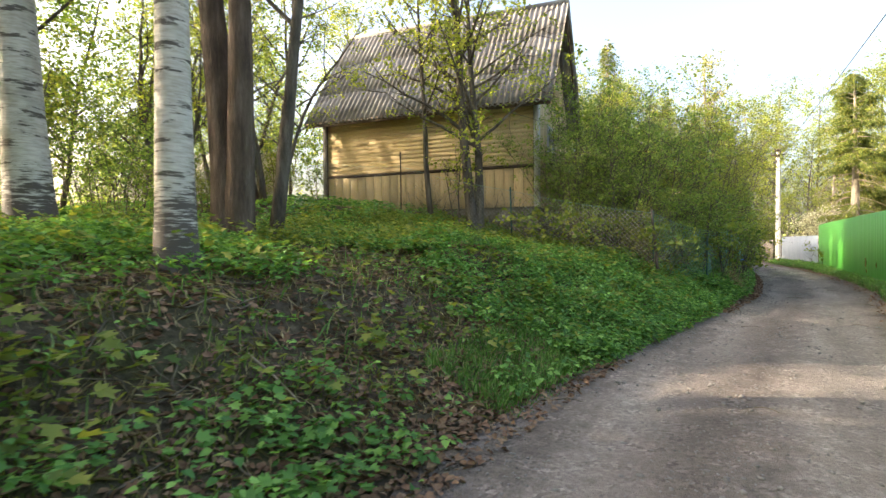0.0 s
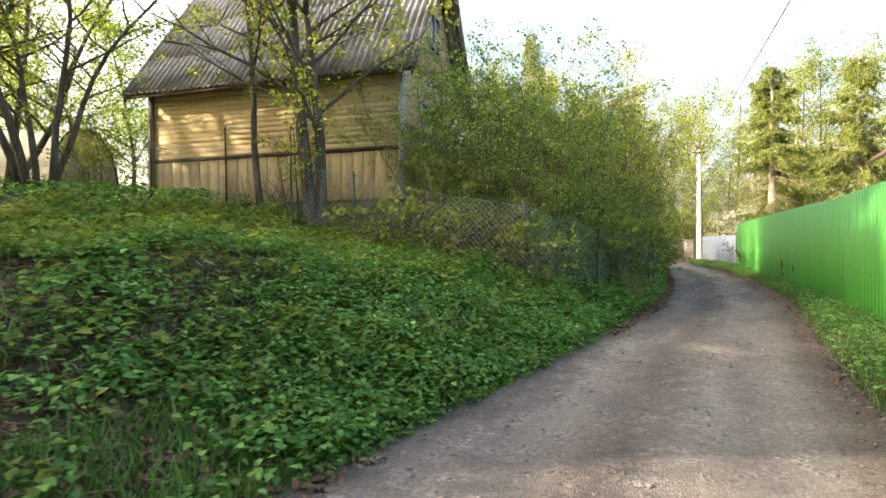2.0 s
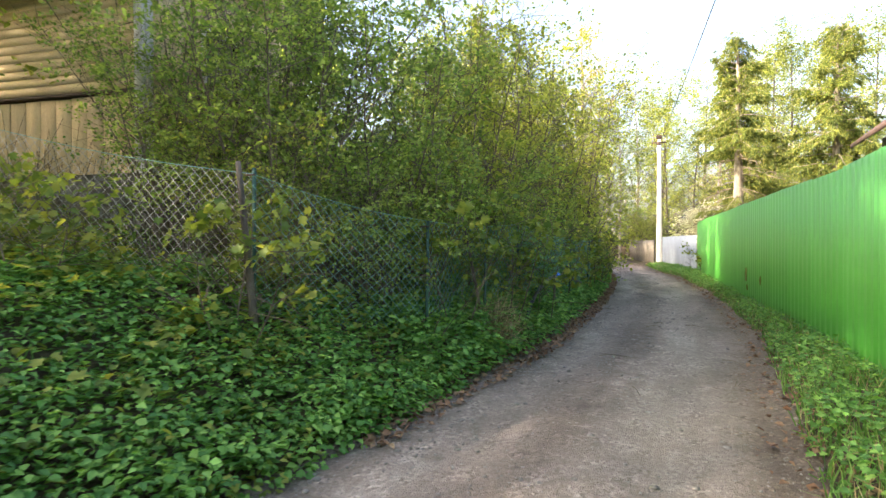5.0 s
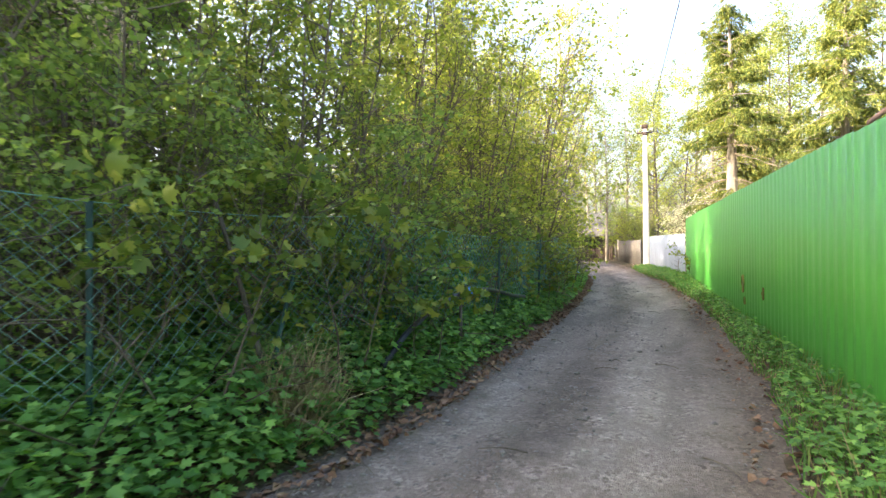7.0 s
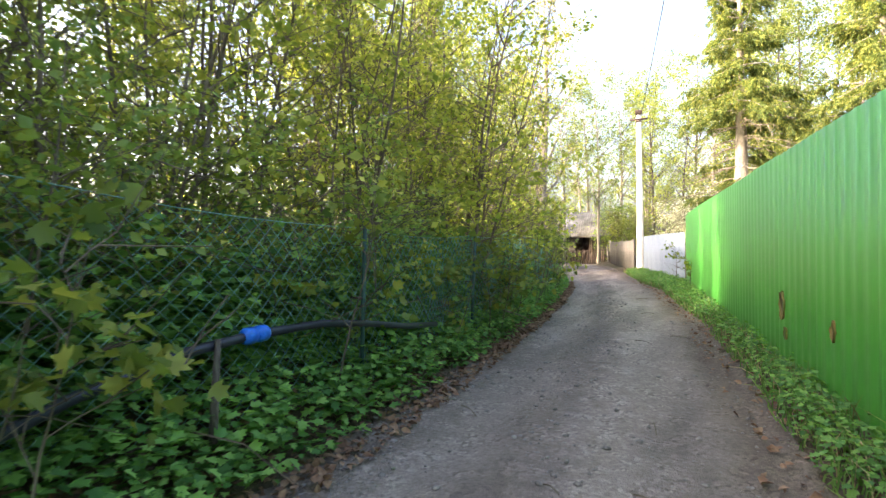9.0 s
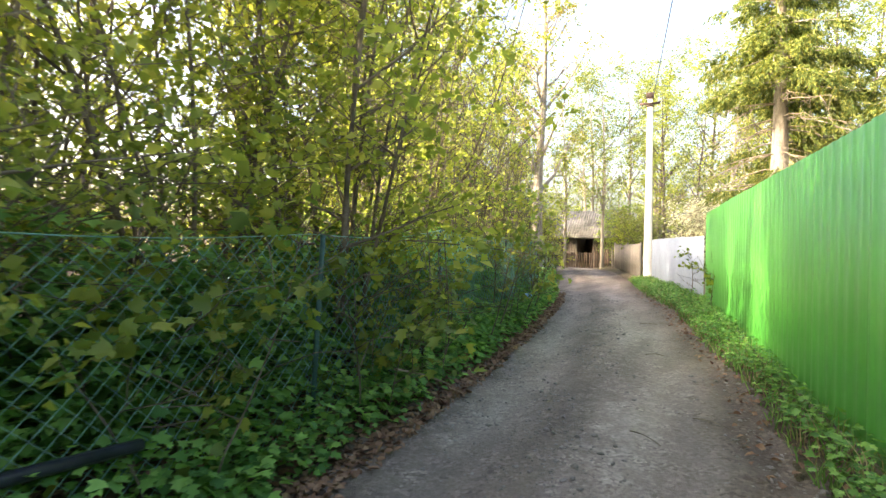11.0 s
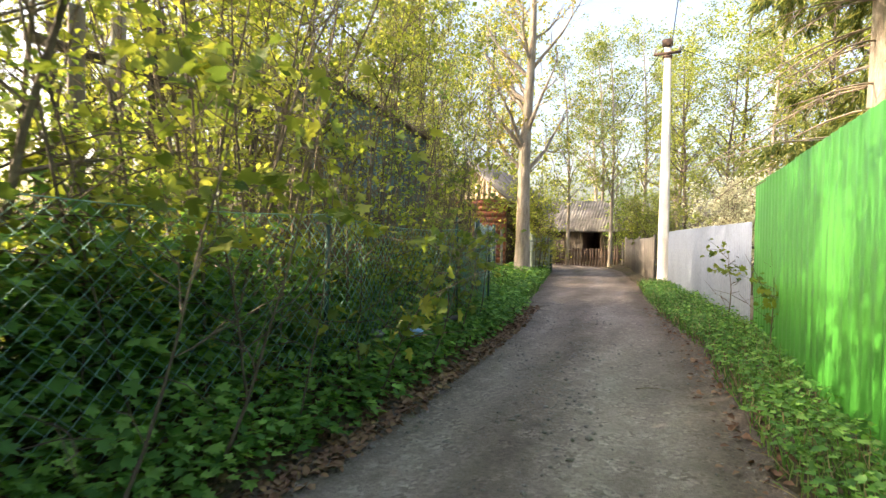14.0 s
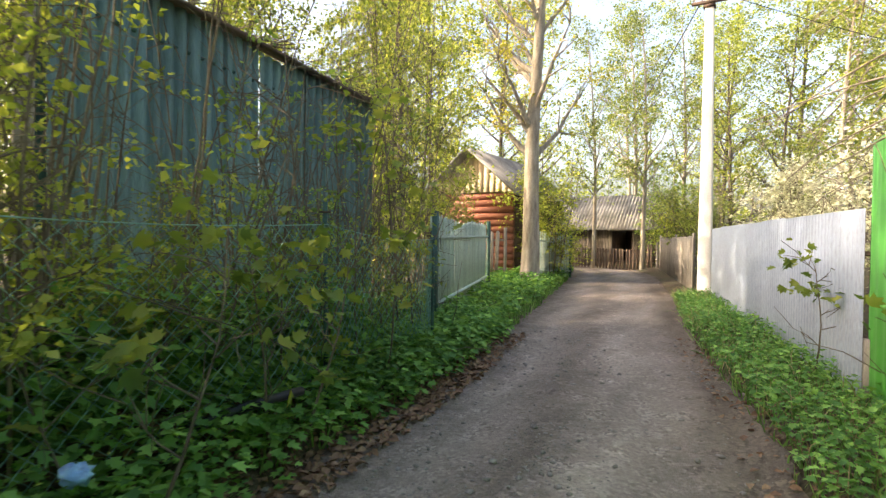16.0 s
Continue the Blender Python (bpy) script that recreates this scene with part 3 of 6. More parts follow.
def road_sheet():
    ys = np.concatenate([np.linspace(-40, -4.4, 40), np.arange(-4, 46, 0.1), np.linspace(46.3, 88, 90)])
    u = np.linspace(0, 1, 44)
    Y = np.repeat(ys[:, None], len(u), 1)
    a, b = road_sides(ys)
    X = a[:, None] + (b - a)[:, None] * u[None]
    c = u[None] - 0.5
    z = road_z(X, Y, c + 0 * X)
    z[:, 0], z[:, -1] = z[:, 0] - 0.11, z[:, -1] - 0.11
    v = np.stack([X, Y, z], -1).reshape(-1, 3)
    i = (np.arange(len(ys) - 1)[:, None] * len(u) + np.arange(len(u) - 1)[None]).ravel()[:, None]
    me = Geo().add(v, i + np.array([0, 1, len(u) + 1, len(u)])).mesh("road", M["road"], True)
    lay = me.uv_layers.new(name="across")
    flat = np.stack([np.repeat(u[None], len(ys), 0), Y], -1).reshape(-1, 2)
    ids = np.zeros(len(me.loops), np.int32)
    me.loops.foreach_get("vertex_index", ids)
    lay.data.foreach_set("uv", flat[ids].ravel())
    return me


tagged(part("road", road_sheet(), None), "narrow grey gravel and dirt lane with shallow ruts", "road", kind="structure")

# ---- yellow wooden house ----
HW, HD, WALL_Z, MID_Z, RIDGE_Z = 6.25, 4.2, 2.87, 1.02, 5.8
HOUSE = pose(-5.45, 12.6, 2.2, 0, 0, 10.96)


def board_mesh(name, lo, hi, material, bevel=0.004):
    return Geo().box(lo, hi, None, bevel).mesh(name, M[material])


def roof_wave(x0, x1, a, b, waves_per_m=6.6, amp=0.026, thick=0.012):
    """A corrugated sheet from the low edge a to the high edge b, each (y, z)."""
    n = int((x1 - x0) * waves_per_m * 6) + 1
    xs = np.linspace(x0, x1, n)
    a, b = np.array(a, float), np.array(b, float)
    nrm = np.array([-(b - a)[1], (b - a)[0]]) / np.linalg.norm(b - a)
    if nrm[1] < 0:
        nrm = -nrm
    h = amp * np.cos(xs * waves_per_m * 2 * np.pi)
    rows = []
    for end in (a, b):
        for k in (thick, 0.0):
            rows.append(np.stack([xs, end[0] + nrm[0] * (h + k), end[1] + nrm[1] * (h + k)], -1))
    v = np.concatenate(rows)
    i = np.arange(n - 1)[:, None]
    q = np.concatenate([i + np.array([0, 1, 2 * n + 1, 2 * n]), i + np.array([n, 3 * n, 3 * n + 1, n + 1]), i + np.array([0, n, n + 1, 1]), i + np.array([2 * n, 2 * n + 1, 3 * n + 1, 3 * n])])
    return Geo().add(v, q)


def build_house():
    house = thing("wooden_house", "small yellow plank house with steep corrugated slate roof", "house", at=HOUSE)
    core = Geo().box((-HW + 0.03, 0.03, 0.02), (-0.03, HD - 0.03, WALL_Z))
    wall = part("wall", core, "trim_dark", house)
    part("foundation", Geo().box((-HW + 0.06, 0.06, -1.2), (-0.06, HD - 0.06, 0.03)), "concrete", house, "grey concrete footing")
    # Lapped boards above the middle rail, upright boards below it.
    n = 16
    step_z = (WALL_Z - MID_Z - 0.04) / n
    me = Geo()
    w = HW - 0.24
    me.add([(-w / 2, 0, 0), (w / 2, 0, 0), (w / 2, -0.009, 0.003), (-w / 2, -0.009, 0.003), (-w / 2, 0.0, step_z + 0.01), (w / 2, 0.0, step_z + 0.01), (-w / 2, 0.012, step_z + 0.012), (w / 2, 0.012, step_z + 0.012), (-w / 2, 0.012, 0), (w / 2, 0.012, 0)],
           [np.array([(3, 2, 5, 4), (4, 5, 7, 6), (0, 1, 2, 3), (8, 9, 1, 0)]), np.array([(0, 3, 4), (1, 5, 2)])])
    clap = me.mesh("clapboard", M["yellow"])
    rng = np.random.default_rng(11)
    for k in range(n):
        b = part("clapboard", clap, None, wall)
        b.location = (-HW / 2, 0.016 + rng.normal(0, 0.0015), MID_Z + 0.05 + k * step_z)
    vb = board_mesh("upright_board", (-0.121, -0.012, 0), (0.121, 0.016, MID_Z - 0.04), "yellow_v")
    for k in range(24):
        b = part("upright_board", vb, None, wall)
        b.location = (-HW + 0.24 + k * 0.2508, rng.normal(0, 0.003) + 0.014, 0.01 + rng.normal(0, 0.004))
    part("middle_rail", Geo().box((-HW - 0.02, -0.035, MID_Z - 0.012), (0.02, 0.02, MID_Z + 0.03), None, 0.006), "trim_dark", house, "dark wooden rail round the wall")
    for x in (-HW - 0.02, -0.10):
        part("corner_board", Geo().box((x, -0.045, 0.0), (x + 0.12, 0.02, WALL_Z), None, 0.005), "white_wood" if x > -1 else "grey_wood", house)
    part("corner_board", Geo().box((0.0, 0.022, 0.0), (0.03, 0.14, WALL_Z), None, 0.005), "white_wood", house, "white painted corner board")
    # End wall towards the lane.
    side = board_mesh("side_board", (-0.012, -0.09, 0), (0.012, 0.09, WALL_Z), "yellow_v")
    for k in range(20):
        b = part("side_board", side, None, wall)
        b.location = (-0.006 + rng.normal(0, 0.002), 0.25 + k * 0.195, 0.0)
    # Gables.
    for gx_ in (-HW + 0.01, -0.03):
        for k in range(22):
            y0 = 0.02 + k * (HD - 0.04) / 22
            y1 = y0 + (HD - 0.04) / 22 - 0.008
            top = [WALL_Z - 0.02 + (RIDGE_Z - WALL_Z) * (1 - abs(y - HD / 2) / (HD / 2)) - 0.05 for y in (y0, y1)]
            g = Geo().add([(gx_, y0, WALL_Z - 0.05), (gx_ + 0.03, y0, WALL_Z - 0.05), (gx_ + 0.03, y1, WALL_Z - 0.05), (gx_, y1, WALL_Z - 0.05), (gx_, y0, max(top[0], WALL_Z)), (gx_ + 0.03, y0, max(top[0], WALL_Z)), (gx_ + 0.03, y1, max(top[1], WALL_Z)), (gx_, y1, max(top[1], WALL_Z))],
                          np.array([(0, 3, 2, 1), (4, 5, 6, 7), (0, 1, 5, 4), (1, 2, 6, 5), (2, 3, 7, 6), (3, 0, 4, 7)]))
            part("gable_board", g, "yellow_v", wall)
    win = part("window", Geo().box((-0.01, HD / 2 - 0.42, 3.5), (0.035, HD / 2 + 0.42, 4.5)), "white_wood", house, "white framed attic window")
    for a in (-0.37, 0.03):
        part("pane", Geo().box((0.036, HD / 2 + a, 3.57), (0.041, HD / 2 + a + 0.34, 4.43)), "glass", win)
    low_win = part("window", Geo().box((0.004, 1.05, 1.1), (0.04, 2.15, 2.25), None, 0.006), "white_wood", house, "white framed window in the end wall")
    for a in (1.13, 1.63):
        part("pane", Geo().box((0.041, a, 1.18), (0.046, a + 0.44, 2.17)), "glass", low_win)
    # Roof: three courses of sheets on each slope.
    roof = part("roof", Geo().box((-HW - 0.35, HD / 2 - 0.05, RIDGE_Z - 0.16), (0.35, HD / 2 + 0.05, RIDGE_Z - 0.04)), "trim_dark", house, "steep roof of grey corrugated slate sheets")
    low, high = np.array([-0.38, WALL_Z - 0.38]), np.array([HD / 2, RIDGE_Z])
    for flip in (0, 1):
        for c in range(3):
            a, b = low + (high - low) * (c / 3 - (0.02 if c else 0)), low + (high - low) * ((c + 1) / 3)
            lift = 0.016 * c
            for s in range(7):
                x0 = -HW - 0.42 + s * (HW + 0.84) / 7
                y = (lambda v: v) if not flip else (lambda v: HD - v)
                g = roof_wave(x0, x0 + (HW + 0.84) / 7 + 0.02, (y(a[0]), a[1] + lift), (y(b[0]), b[1] + lift))
                part("roof_sheet", g, "slate", roof, smooth=False)
        ee = -0.36 if not flip else HD + 0.30
        part("fascia", Geo().box((-HW - 0.38, ee, WALL_Z - 0.44), (0.38, ee + 0.05, WALL_Z - 0.31)), "trim_dark", house)
    part("soffit", Geo().box((-HW - 0.34, -0.14, WALL_Z - 0.16), (0.34, 0.0, WALL_Z - 0.13)), "yellow_v", house)
    for gx_ in (-HW - 0.36, 0.31):
        for flip in (0, 1):
            y = (lambda v: v) if not flip else (lambda v: HD - v)
            v = [(gx_ + dx, y(p[0]), p[1] + dz) for dx in (0, 0.04) for p, dz in ((low, -0.16), (high, -0.16), (high, -0.03), (low, -0.03))]
            part("barge_board", Geo().add(v, np.array([(0, 1, 2, 3), (7, 6, 5, 4), (0, 4, 5, 1), (1, 5, 6, 2), (2, 6, 7, 3), (3, 7, 4, 0)])), "trim_dark", house)
    part("ridge_cap", Geo().tube([(-HW - 0.42, HD / 2, RIDGE_Z + 0.03), (0.42, HD / 2, RIDGE_Z + 0.03)], 0.09, 8), "slate", house)


build_house()

# ---- green sheet fence ----
GREEN_LINE = [(2.35, -6.0), (2.28, 6.0), (2.1, 15.0), (0.66, 31.2)]
GREY_LINE = [(0.62, 31.25), (-1.02, 38.6)]


def along(line, s):
    """The point and the way at a distance along a broken line."""
    for a, b in zip(line, line[1:]):
        a, b = Vector(a), Vector(b)
        length = (b - a).length
        if s <= length or b == Vector(line[-1]):
            return a + (b - a) * (s / length), (b - a).normalized()
        s -= length


def line_length(line):
    return sum((Vector(b) - Vector(a)).length for a, b in zip(line, line[1:]))


def ribbed(width, tall, pitch=0.2, depth=0.022, top_slope=0.0):
    """A profiled steel sheet along x, standing on z = 0, with its ribs in y."""
    xs, ys, x = [], [], 0.0
    while x < width - 1e-6:
        for dx, d in ((0, 0), (0.45 * pitch, 0), (0.58 * pitch, depth), (0.87 * pitch, depth)):
            if x + dx < width:
                xs.append(x + dx)
                ys.append(d)
        x += pitch
    xs.append(width)
    ys.append(0)
    n = len(xs)
    xs, ys = np.array(xs), np.array(ys)
    rows = [np.stack([xs, ys + k, np.full(n, z)], -1) for z in (0.0, tall) for k in (0.0, 0.0025)]
    i = np.arange(n - 1)[:, None]
    q = np.concatenate([i + np.array([0, 1, 2 * n + 1, 2 * n]), i + np.array([n, 3 * n, 3 * n + 1, n + 1]), i + np.array([2 * n, 2 * n + 1, 3 * n + 1, 3 * n])])
    return Geo().add(np.concatenate(rows), q)


def sheet_fence(name, label, line, tall, width, material, post_material, lean_seed, base, ribs=0.2, group="", back=1, depth=0.02, wonky=1.0):
    fence = thing(name, label, "fence", group)
    rng = np.random.default_rng(lean_seed)
    n = round(line_length(line) / width)
    width = line_length(line) / n
    me = ribbed(width + 0.02, tall, ribs, depth).mesh("sheet", M[material])
    for k in range(n):
        p, w = along(line, k * width)
        q, _ = along(line, (k + 1) * width)
        w = (q - p).normalized()
        ob = part("sheet", me, None, fence)
        ob.matrix_world = pose(p.x, p.y, base((p.x + q.x) / 2, (p.y + q.y) / 2) + rng.normal(0, 0.006 * wonky), 0, rng.normal(0, 0.12 * wonky), math.degrees(math.atan2(w.y, w.x)))
        if k % 2 == 0:
            side = Vector((w.y, -w.x)) * 0.07 * back
            part("post", Geo().box((p.x + side.x - 0.03, p.y + side.y - 0.03, -0.3), (p.x + side.x + 0.03, p.y + side.y + 0.03, base(p.x, p.y) + tall - 0.06)), post_material, fence)
    for z in (0.45, tall - 0.35):
        for a, b in zip(line, line[1:]):
            w = (Vector(b) - Vector(a)).normalized()
            side = Vector((w.y, -w.x)) * 0.035 * back
            za, zb = base(*a) + z, base(*b) + z
            part("rail", Geo().tube([(a[0] + side.x, a[1] + side.y, za), (b[0] + side.x, b[1] + side.y, zb)], 0.02, 4), post_material, fence)
    return fence


green = sheet_fence("sheet_fence", "bright green profiled steel sheet fence along the lane", GREEN_LINE, 1.98, 1.15, "green", "post_rust", 3, lambda x, y: 0.11, depth=0.007)
for rx_, ry_, rz_, rs in ((1.80, 20.62, 0.66, 0.085), (1.83, 20.5, 0.42, 0.04), (1.93, 19.2, 0.62, 0.05)):
    rg = np.random.default_rng(int(ry_ * 10))
    a = np.linspace(0, 6.283, 15)[:-1]
    rad = rs * (0.6 + 0.7 * rg.random(14))
    base_x = 2.1 - (ry_ - 15.0) * 0.0889
    v = np.stack([base_x - 0.026 - 0.0889 * rad * np.cos(a), ry_ + rad * np.cos(a), rz_ + 1.35 * rad * np.sin(a)], -1)
    v2 = v + np.array([0.02, 0, 0])
    q = np.array([(i, (i + 1) % 14, 14 + (i + 1) % 14, 14 + i) for i in range(14)])
    part("rust_stain", Geo().add(np.concatenate([v, v2]), [q, np.array([range(14)])]), "rust", green, "rusty stain on the green paint")
p, w = along(GREEN_LINE, line_length(GREEN_LINE) - 0.02)
part("end_post", Geo().box((p.x - 0.04, p.y - 0.02, -0.3), (p.x + 0.04, p.y + 0.06, 0.6)), "grey_wood", green, "weathered wooden end post")
grey = sheet_fence("sheet_fence", "pale grey profiled steel sheet fence behind tall weeds", GREY_LINE, 1.45, 1.05, "grey_metal", "post_rust", 5, lambda x, y: 0.14, 0.09, depth=0.003)

# ---- concrete pole and wires ----


def build_pole():
    pole = thing("utility_pole", "pale concrete utility pole with small crossarm and insulators", "pole", at=(-1.25, 39.7, 0))
    v = []
    for z, w, d in ((-0.5, 0.15, 0.13), (0.9, 0.145, 0.125), (7.0, 0.085, 0.075)):
        b = 0.02
        v += [(-w + b, -d, z), (w - b, -d, z), (w, -d + b, z), (w, d - b, z), (w - b, d, z), (-w + b, d, z), (-w, d - b, z), (-w, -d + b, z)]
    q = [(r * 8 + i, r * 8 + (i + 1) % 8, r * 8 + 8 + (i + 1) % 8, r * 8 + 8 + i) for r in range(2) for i in range(8)]
    part("shaft", Geo().add(v, [np.array(q), np.array([range(16, 24)])]), "pole", pole)
    arm = part("crossarm", Geo().box((-0.36, -0.13, 6.62), (0.36, -0.07, 6.69)), "post_rust", pole, "rusty steel crossarm")
    part("clamp", Geo().box((-0.12, -0.12, 6.55), (0.12, 0.10, 6.60)), "post_rust", pole)
    for x in (-0.32, 0.32):
        part("insulator", Geo().tube([(x, -0.1, 6.69), (x, -0.1, 6.75), (x, -0.1, 6.76), (x, -0.1, 6.82), (x, -0.1, 6.85)], (0.02, 0.03, 0.05, 0.045, 0.02), 8), "white_wood", arm)
    part("cap_box", Geo().box((-0.14, -0.16, 6.86), (0.14, 0.0, 7.05), None, 0.01), "post_rust", pole, "dark steel box at the pole top")


build_pole()


def wire(a, b, sag, r=0.012):
    a, b = np.array(a, float), np.array(b, float)
    s = np.linspace(0, 1, 30)[:, None]
    pts = a + (b - a) * s
    pts[:, 2] -= (4 * sag * s * (1 - s))[:, 0]
    tagged(part("overhead_wire", Geo().tube(pts, r, 5), "cable"), "thin black overhead wire strung from a pole", "wire", "overhead wires")


wire((-1.15, 39.6, 6.8), (4.6, -8.0, 7.1), 0.35)
wire((-1.35, 39.6, 6.8), (-9.5, 60.0, 5.2), 0.3)
wire((-0.9, 39.6, 6.72), (9.0, 47.0, 5.0), 0.3, 0.008)

# ---- teal sheet wall beside the lane ----
TEAL_LINE = [(-4.08, 27.8), (-5.02, 32.4)]
teal = sheet_fence("sheet_wall", "tall weathered teal metal sheet wall of a shed behind saplings", TEAL_LINE, 2.68, 0.42, "teal", "post_green", 9, lambda x, y: 0.58, 0.14, back=-1, depth=0.036, wonky=4.0)
part("top_cap", Geo().box((-0.09, 0, 0), (0.05, 4.72, 0.035), pose(-4.04, 27.75, 3.25, 0, 0, 11.5)), "trim_dark", teal, "dark roof edge of the shed")


def shed_slats():
    """Old grey boards with gaps between them that carry the shed's side on."""
    ob = thing("board_screen", "old grey-brown boards with gaps beside the sheet wall", "fence")
    rng = np.random.default_rng(61)
    way = np.array([0.25, -2.4]) / 2.413
    wide = [board_mesh("slat", (-w, 0, 0), (w, 0.025, h), m) for w, h, m in ((0.075, 2.45, "old_boards"), (0.06, 2.35, "grey_wood"), (0.09, 2.5, "teal"))]
    s0 = 0.1
    while s0 < 2.9:
        p = np.array([-4.1, 27.75]) + way * s0
        b = part("slat", wide[int(rng.integers(0, 3)) if s0 < 1.2 else int(rng.integers(0, 2))], None, ob)
        b.matrix_world = pose(p[0], p[1], float(height(p[0], p[1])) - 0.05 + rng.normal(0, 0.04), 0, rng.normal(0, 1.5), math.degrees(math.atan2(way[1], way[0])))
        s0 += 0.22 + 0.2 * rng.random()
    for z in (1.2, 2.55):
        part("rail", Geo().box((0, -0.05, 0), (2.95, -0.01, 0.07), pose(-4.1, 27.75, z, 0, 0, math.degrees(math.atan2(way[1], way[0])))), "old_boards", ob)


shed_slats()
rng = np.random.default_rng(62)
g = Geo()
for k in range(260):
    f = rng.random()
    p = np.array([-4.06 - 0.94 * f + 0.06 * rng.normal(), 27.8 + 4.6 * f, 3.285])
    g.tube(wander(rng, p, rng.normal(0, 1, 3) * (1, 1, 0.12), 0.2 + 0.3 * rng.random(), 4, 0.15), np.linspace(0.006, 0.003, 4), 3, False)
tagged(part("fallen_twigs", g, "twig"), "dead twigs and debris on the shed's roof edge", "twigs", kind="stuff")

# ---- chain-link fence ----
LINK_LINE = [(-16.0, 12.0), (-11.19, 11.15), (-8.19, 10.63), (-5.29, 10.81), (-2.47, 11.35), (-1.72, 12.9), (-1.5, 15.4), (-1.42, 18.0), (-1.58, 20.6), (-1.85, 23.0), (-2.12, 25.8), (-2.57, 28.83), (-3.02, 30.9), (-3.76, 32.0)]


def chain_link():
    fence = thing("chain_link_fence", "sagging green and grey chain-link fence on thin steel posts", "fence")
    rng = np.random.default_rng(21)
    for (x, y), tall in zip(LINK_LINE, (1.5, 1.75, 1.55, 1.28, 1.25, 1.2, 1.25, 1.25, 1.2, 1.2, 1.2, 1.35, 1.3, 1.35)):
        z = float(height(x, y))
        lean = rng.normal(0, 0.03, 2)
        post = part("post", Geo().tube([(x, y, z - 0.3), (x + lean[0], y + lean[1], z + tall)], 0.017, 7), "post_rust" if y < 11.2 and x < -6 else "post_green", fence, smooth=True)
        for k in (0.55, 0.95):
            part("hook", Geo().tube([(x - 0.05, y - 0.03, z + tall * k), (x + 0.05, y - 0.03, z + tall * k)], 0.008, 4), "post_rust", post)
    for seg, (a, b) in enumerate(zip(LINK_LINE, LINK_LINE[1:])):
        a, b = np.array(a), np.array(b)
        length = np.linalg.norm(b - a)
        pitch, rise, tall = 0.052, 0.049, 1.18
        n = int(length / pitch)
        rows = int(tall / rise)
        z0a, z0b = float(height(*a)), float(height(*b))
        g = Geo()
        side = np.array([-(b - a)[1], (b - a)[0]]) / length
        V, Q = [], []
        k = np.arange(rows + 1)
        for i in range(n):
            s = (i + 1.06 * ((k + i) % 2) - 0.03) * pitch
            f = s / length
            sag = -0.05 * np.sin(np.pi * f) * (k / rows)
            bulge = 0.04 * np.sin(f * 9 + seg) * np.sin(k / rows * 3.1) + 0.005 * ((k + i) % 2)
            xy = a[None] + (b - a)[None] * f[:, None] + side[None] * bulge[:, None]
            zz = z0a + (z0b - z0a) * f + 0.03 + k * rise + sag
            pts = np.concatenate([xy, zz[:, None]], 1)
            o = np.array([[0.0016, 0, 0], [-0.0016, 0.0016, 0], [-0.0016, -0.0016, 0]]) * 1.5
            base = i * (rows + 1) * 3
            V.append((pts[:, None] + o[None]).reshape(-1, 3))
            r = base + np.arange(rows)[:, None] * 3
            for u, w in ((0, 1), (1, 2), (2, 0)):
                Q.append(r + np.array([u, w, 3 + w, 3 + u]))
        g.add(np.concatenate(V), np.concatenate(Q))
        tagged(part("mesh", g, "mesh_grey" if seg < 4 else "mesh_green", fence), "woven diamond wire mesh", kind="stuff")
        top = np.array([(*(a + (b - a) * f), z0a + (z0b - z0a) * f + 1.2 - 0.05 * math.sin(math.pi * f)) for f in np.linspace(0, 1, 8)])
        part("top_wire", Geo().tube(top, 0.003, 4), "mesh_green", fence)


chain_link()

# ---- water pipe on the fence ----


def pipes():
    pipe = thing("water_pipe", "black plastic water pipe with bright blue coupling on the fence", "pipe")
    line = [(-1.28, 14.9, 0.36), (-1.33, 15.4, 0.55), (-1.35, 15.9, 0.68), (-1.36, 16.4, 0.76), (-1.37, 16.9, 0.78), (-1.38, 17.5, 0.76), (-1.4, 18.1, 0.68), (-1.42, 18.75, 0.57), (-1.46, 19.4, 0.5)]
    part("tube", Geo().tube(line, 0.026, 8), "pipe", pipe, smooth=True)
    part("coupling", Geo().tube([(-1.366, 16.80, 0.779), (-1.3663, 16.82, 0.7795), (-1.367, 16.875, 0.78), (-1.3672, 16.885, 0.78), (-1.3676, 16.90, 0.78), (-1.368, 16.91, 0.78), (-1.3685, 16.965, 0.78), (-1.369, 16.985, 0.78)], (0.034, 0.047, 0.047, 0.036, 0.036, 0.047, 0.047, 0.034), 12), "pipe_blue", pipe, "bright blue plastic coupling")
    second = thing("water_pipe", "black plastic pipe end lying in the weeds", "pipe")
    part("tube", Geo().tube([(-2.46, 27.35, 0.30), (-2.42, 27.7, 0.38), (-2.39, 28.0, 0.41), (-2.37, 28.4, 0.41)], 0.028, 8), "pipe", second, smooth=True)


pipes()

# ---- far buildings ----


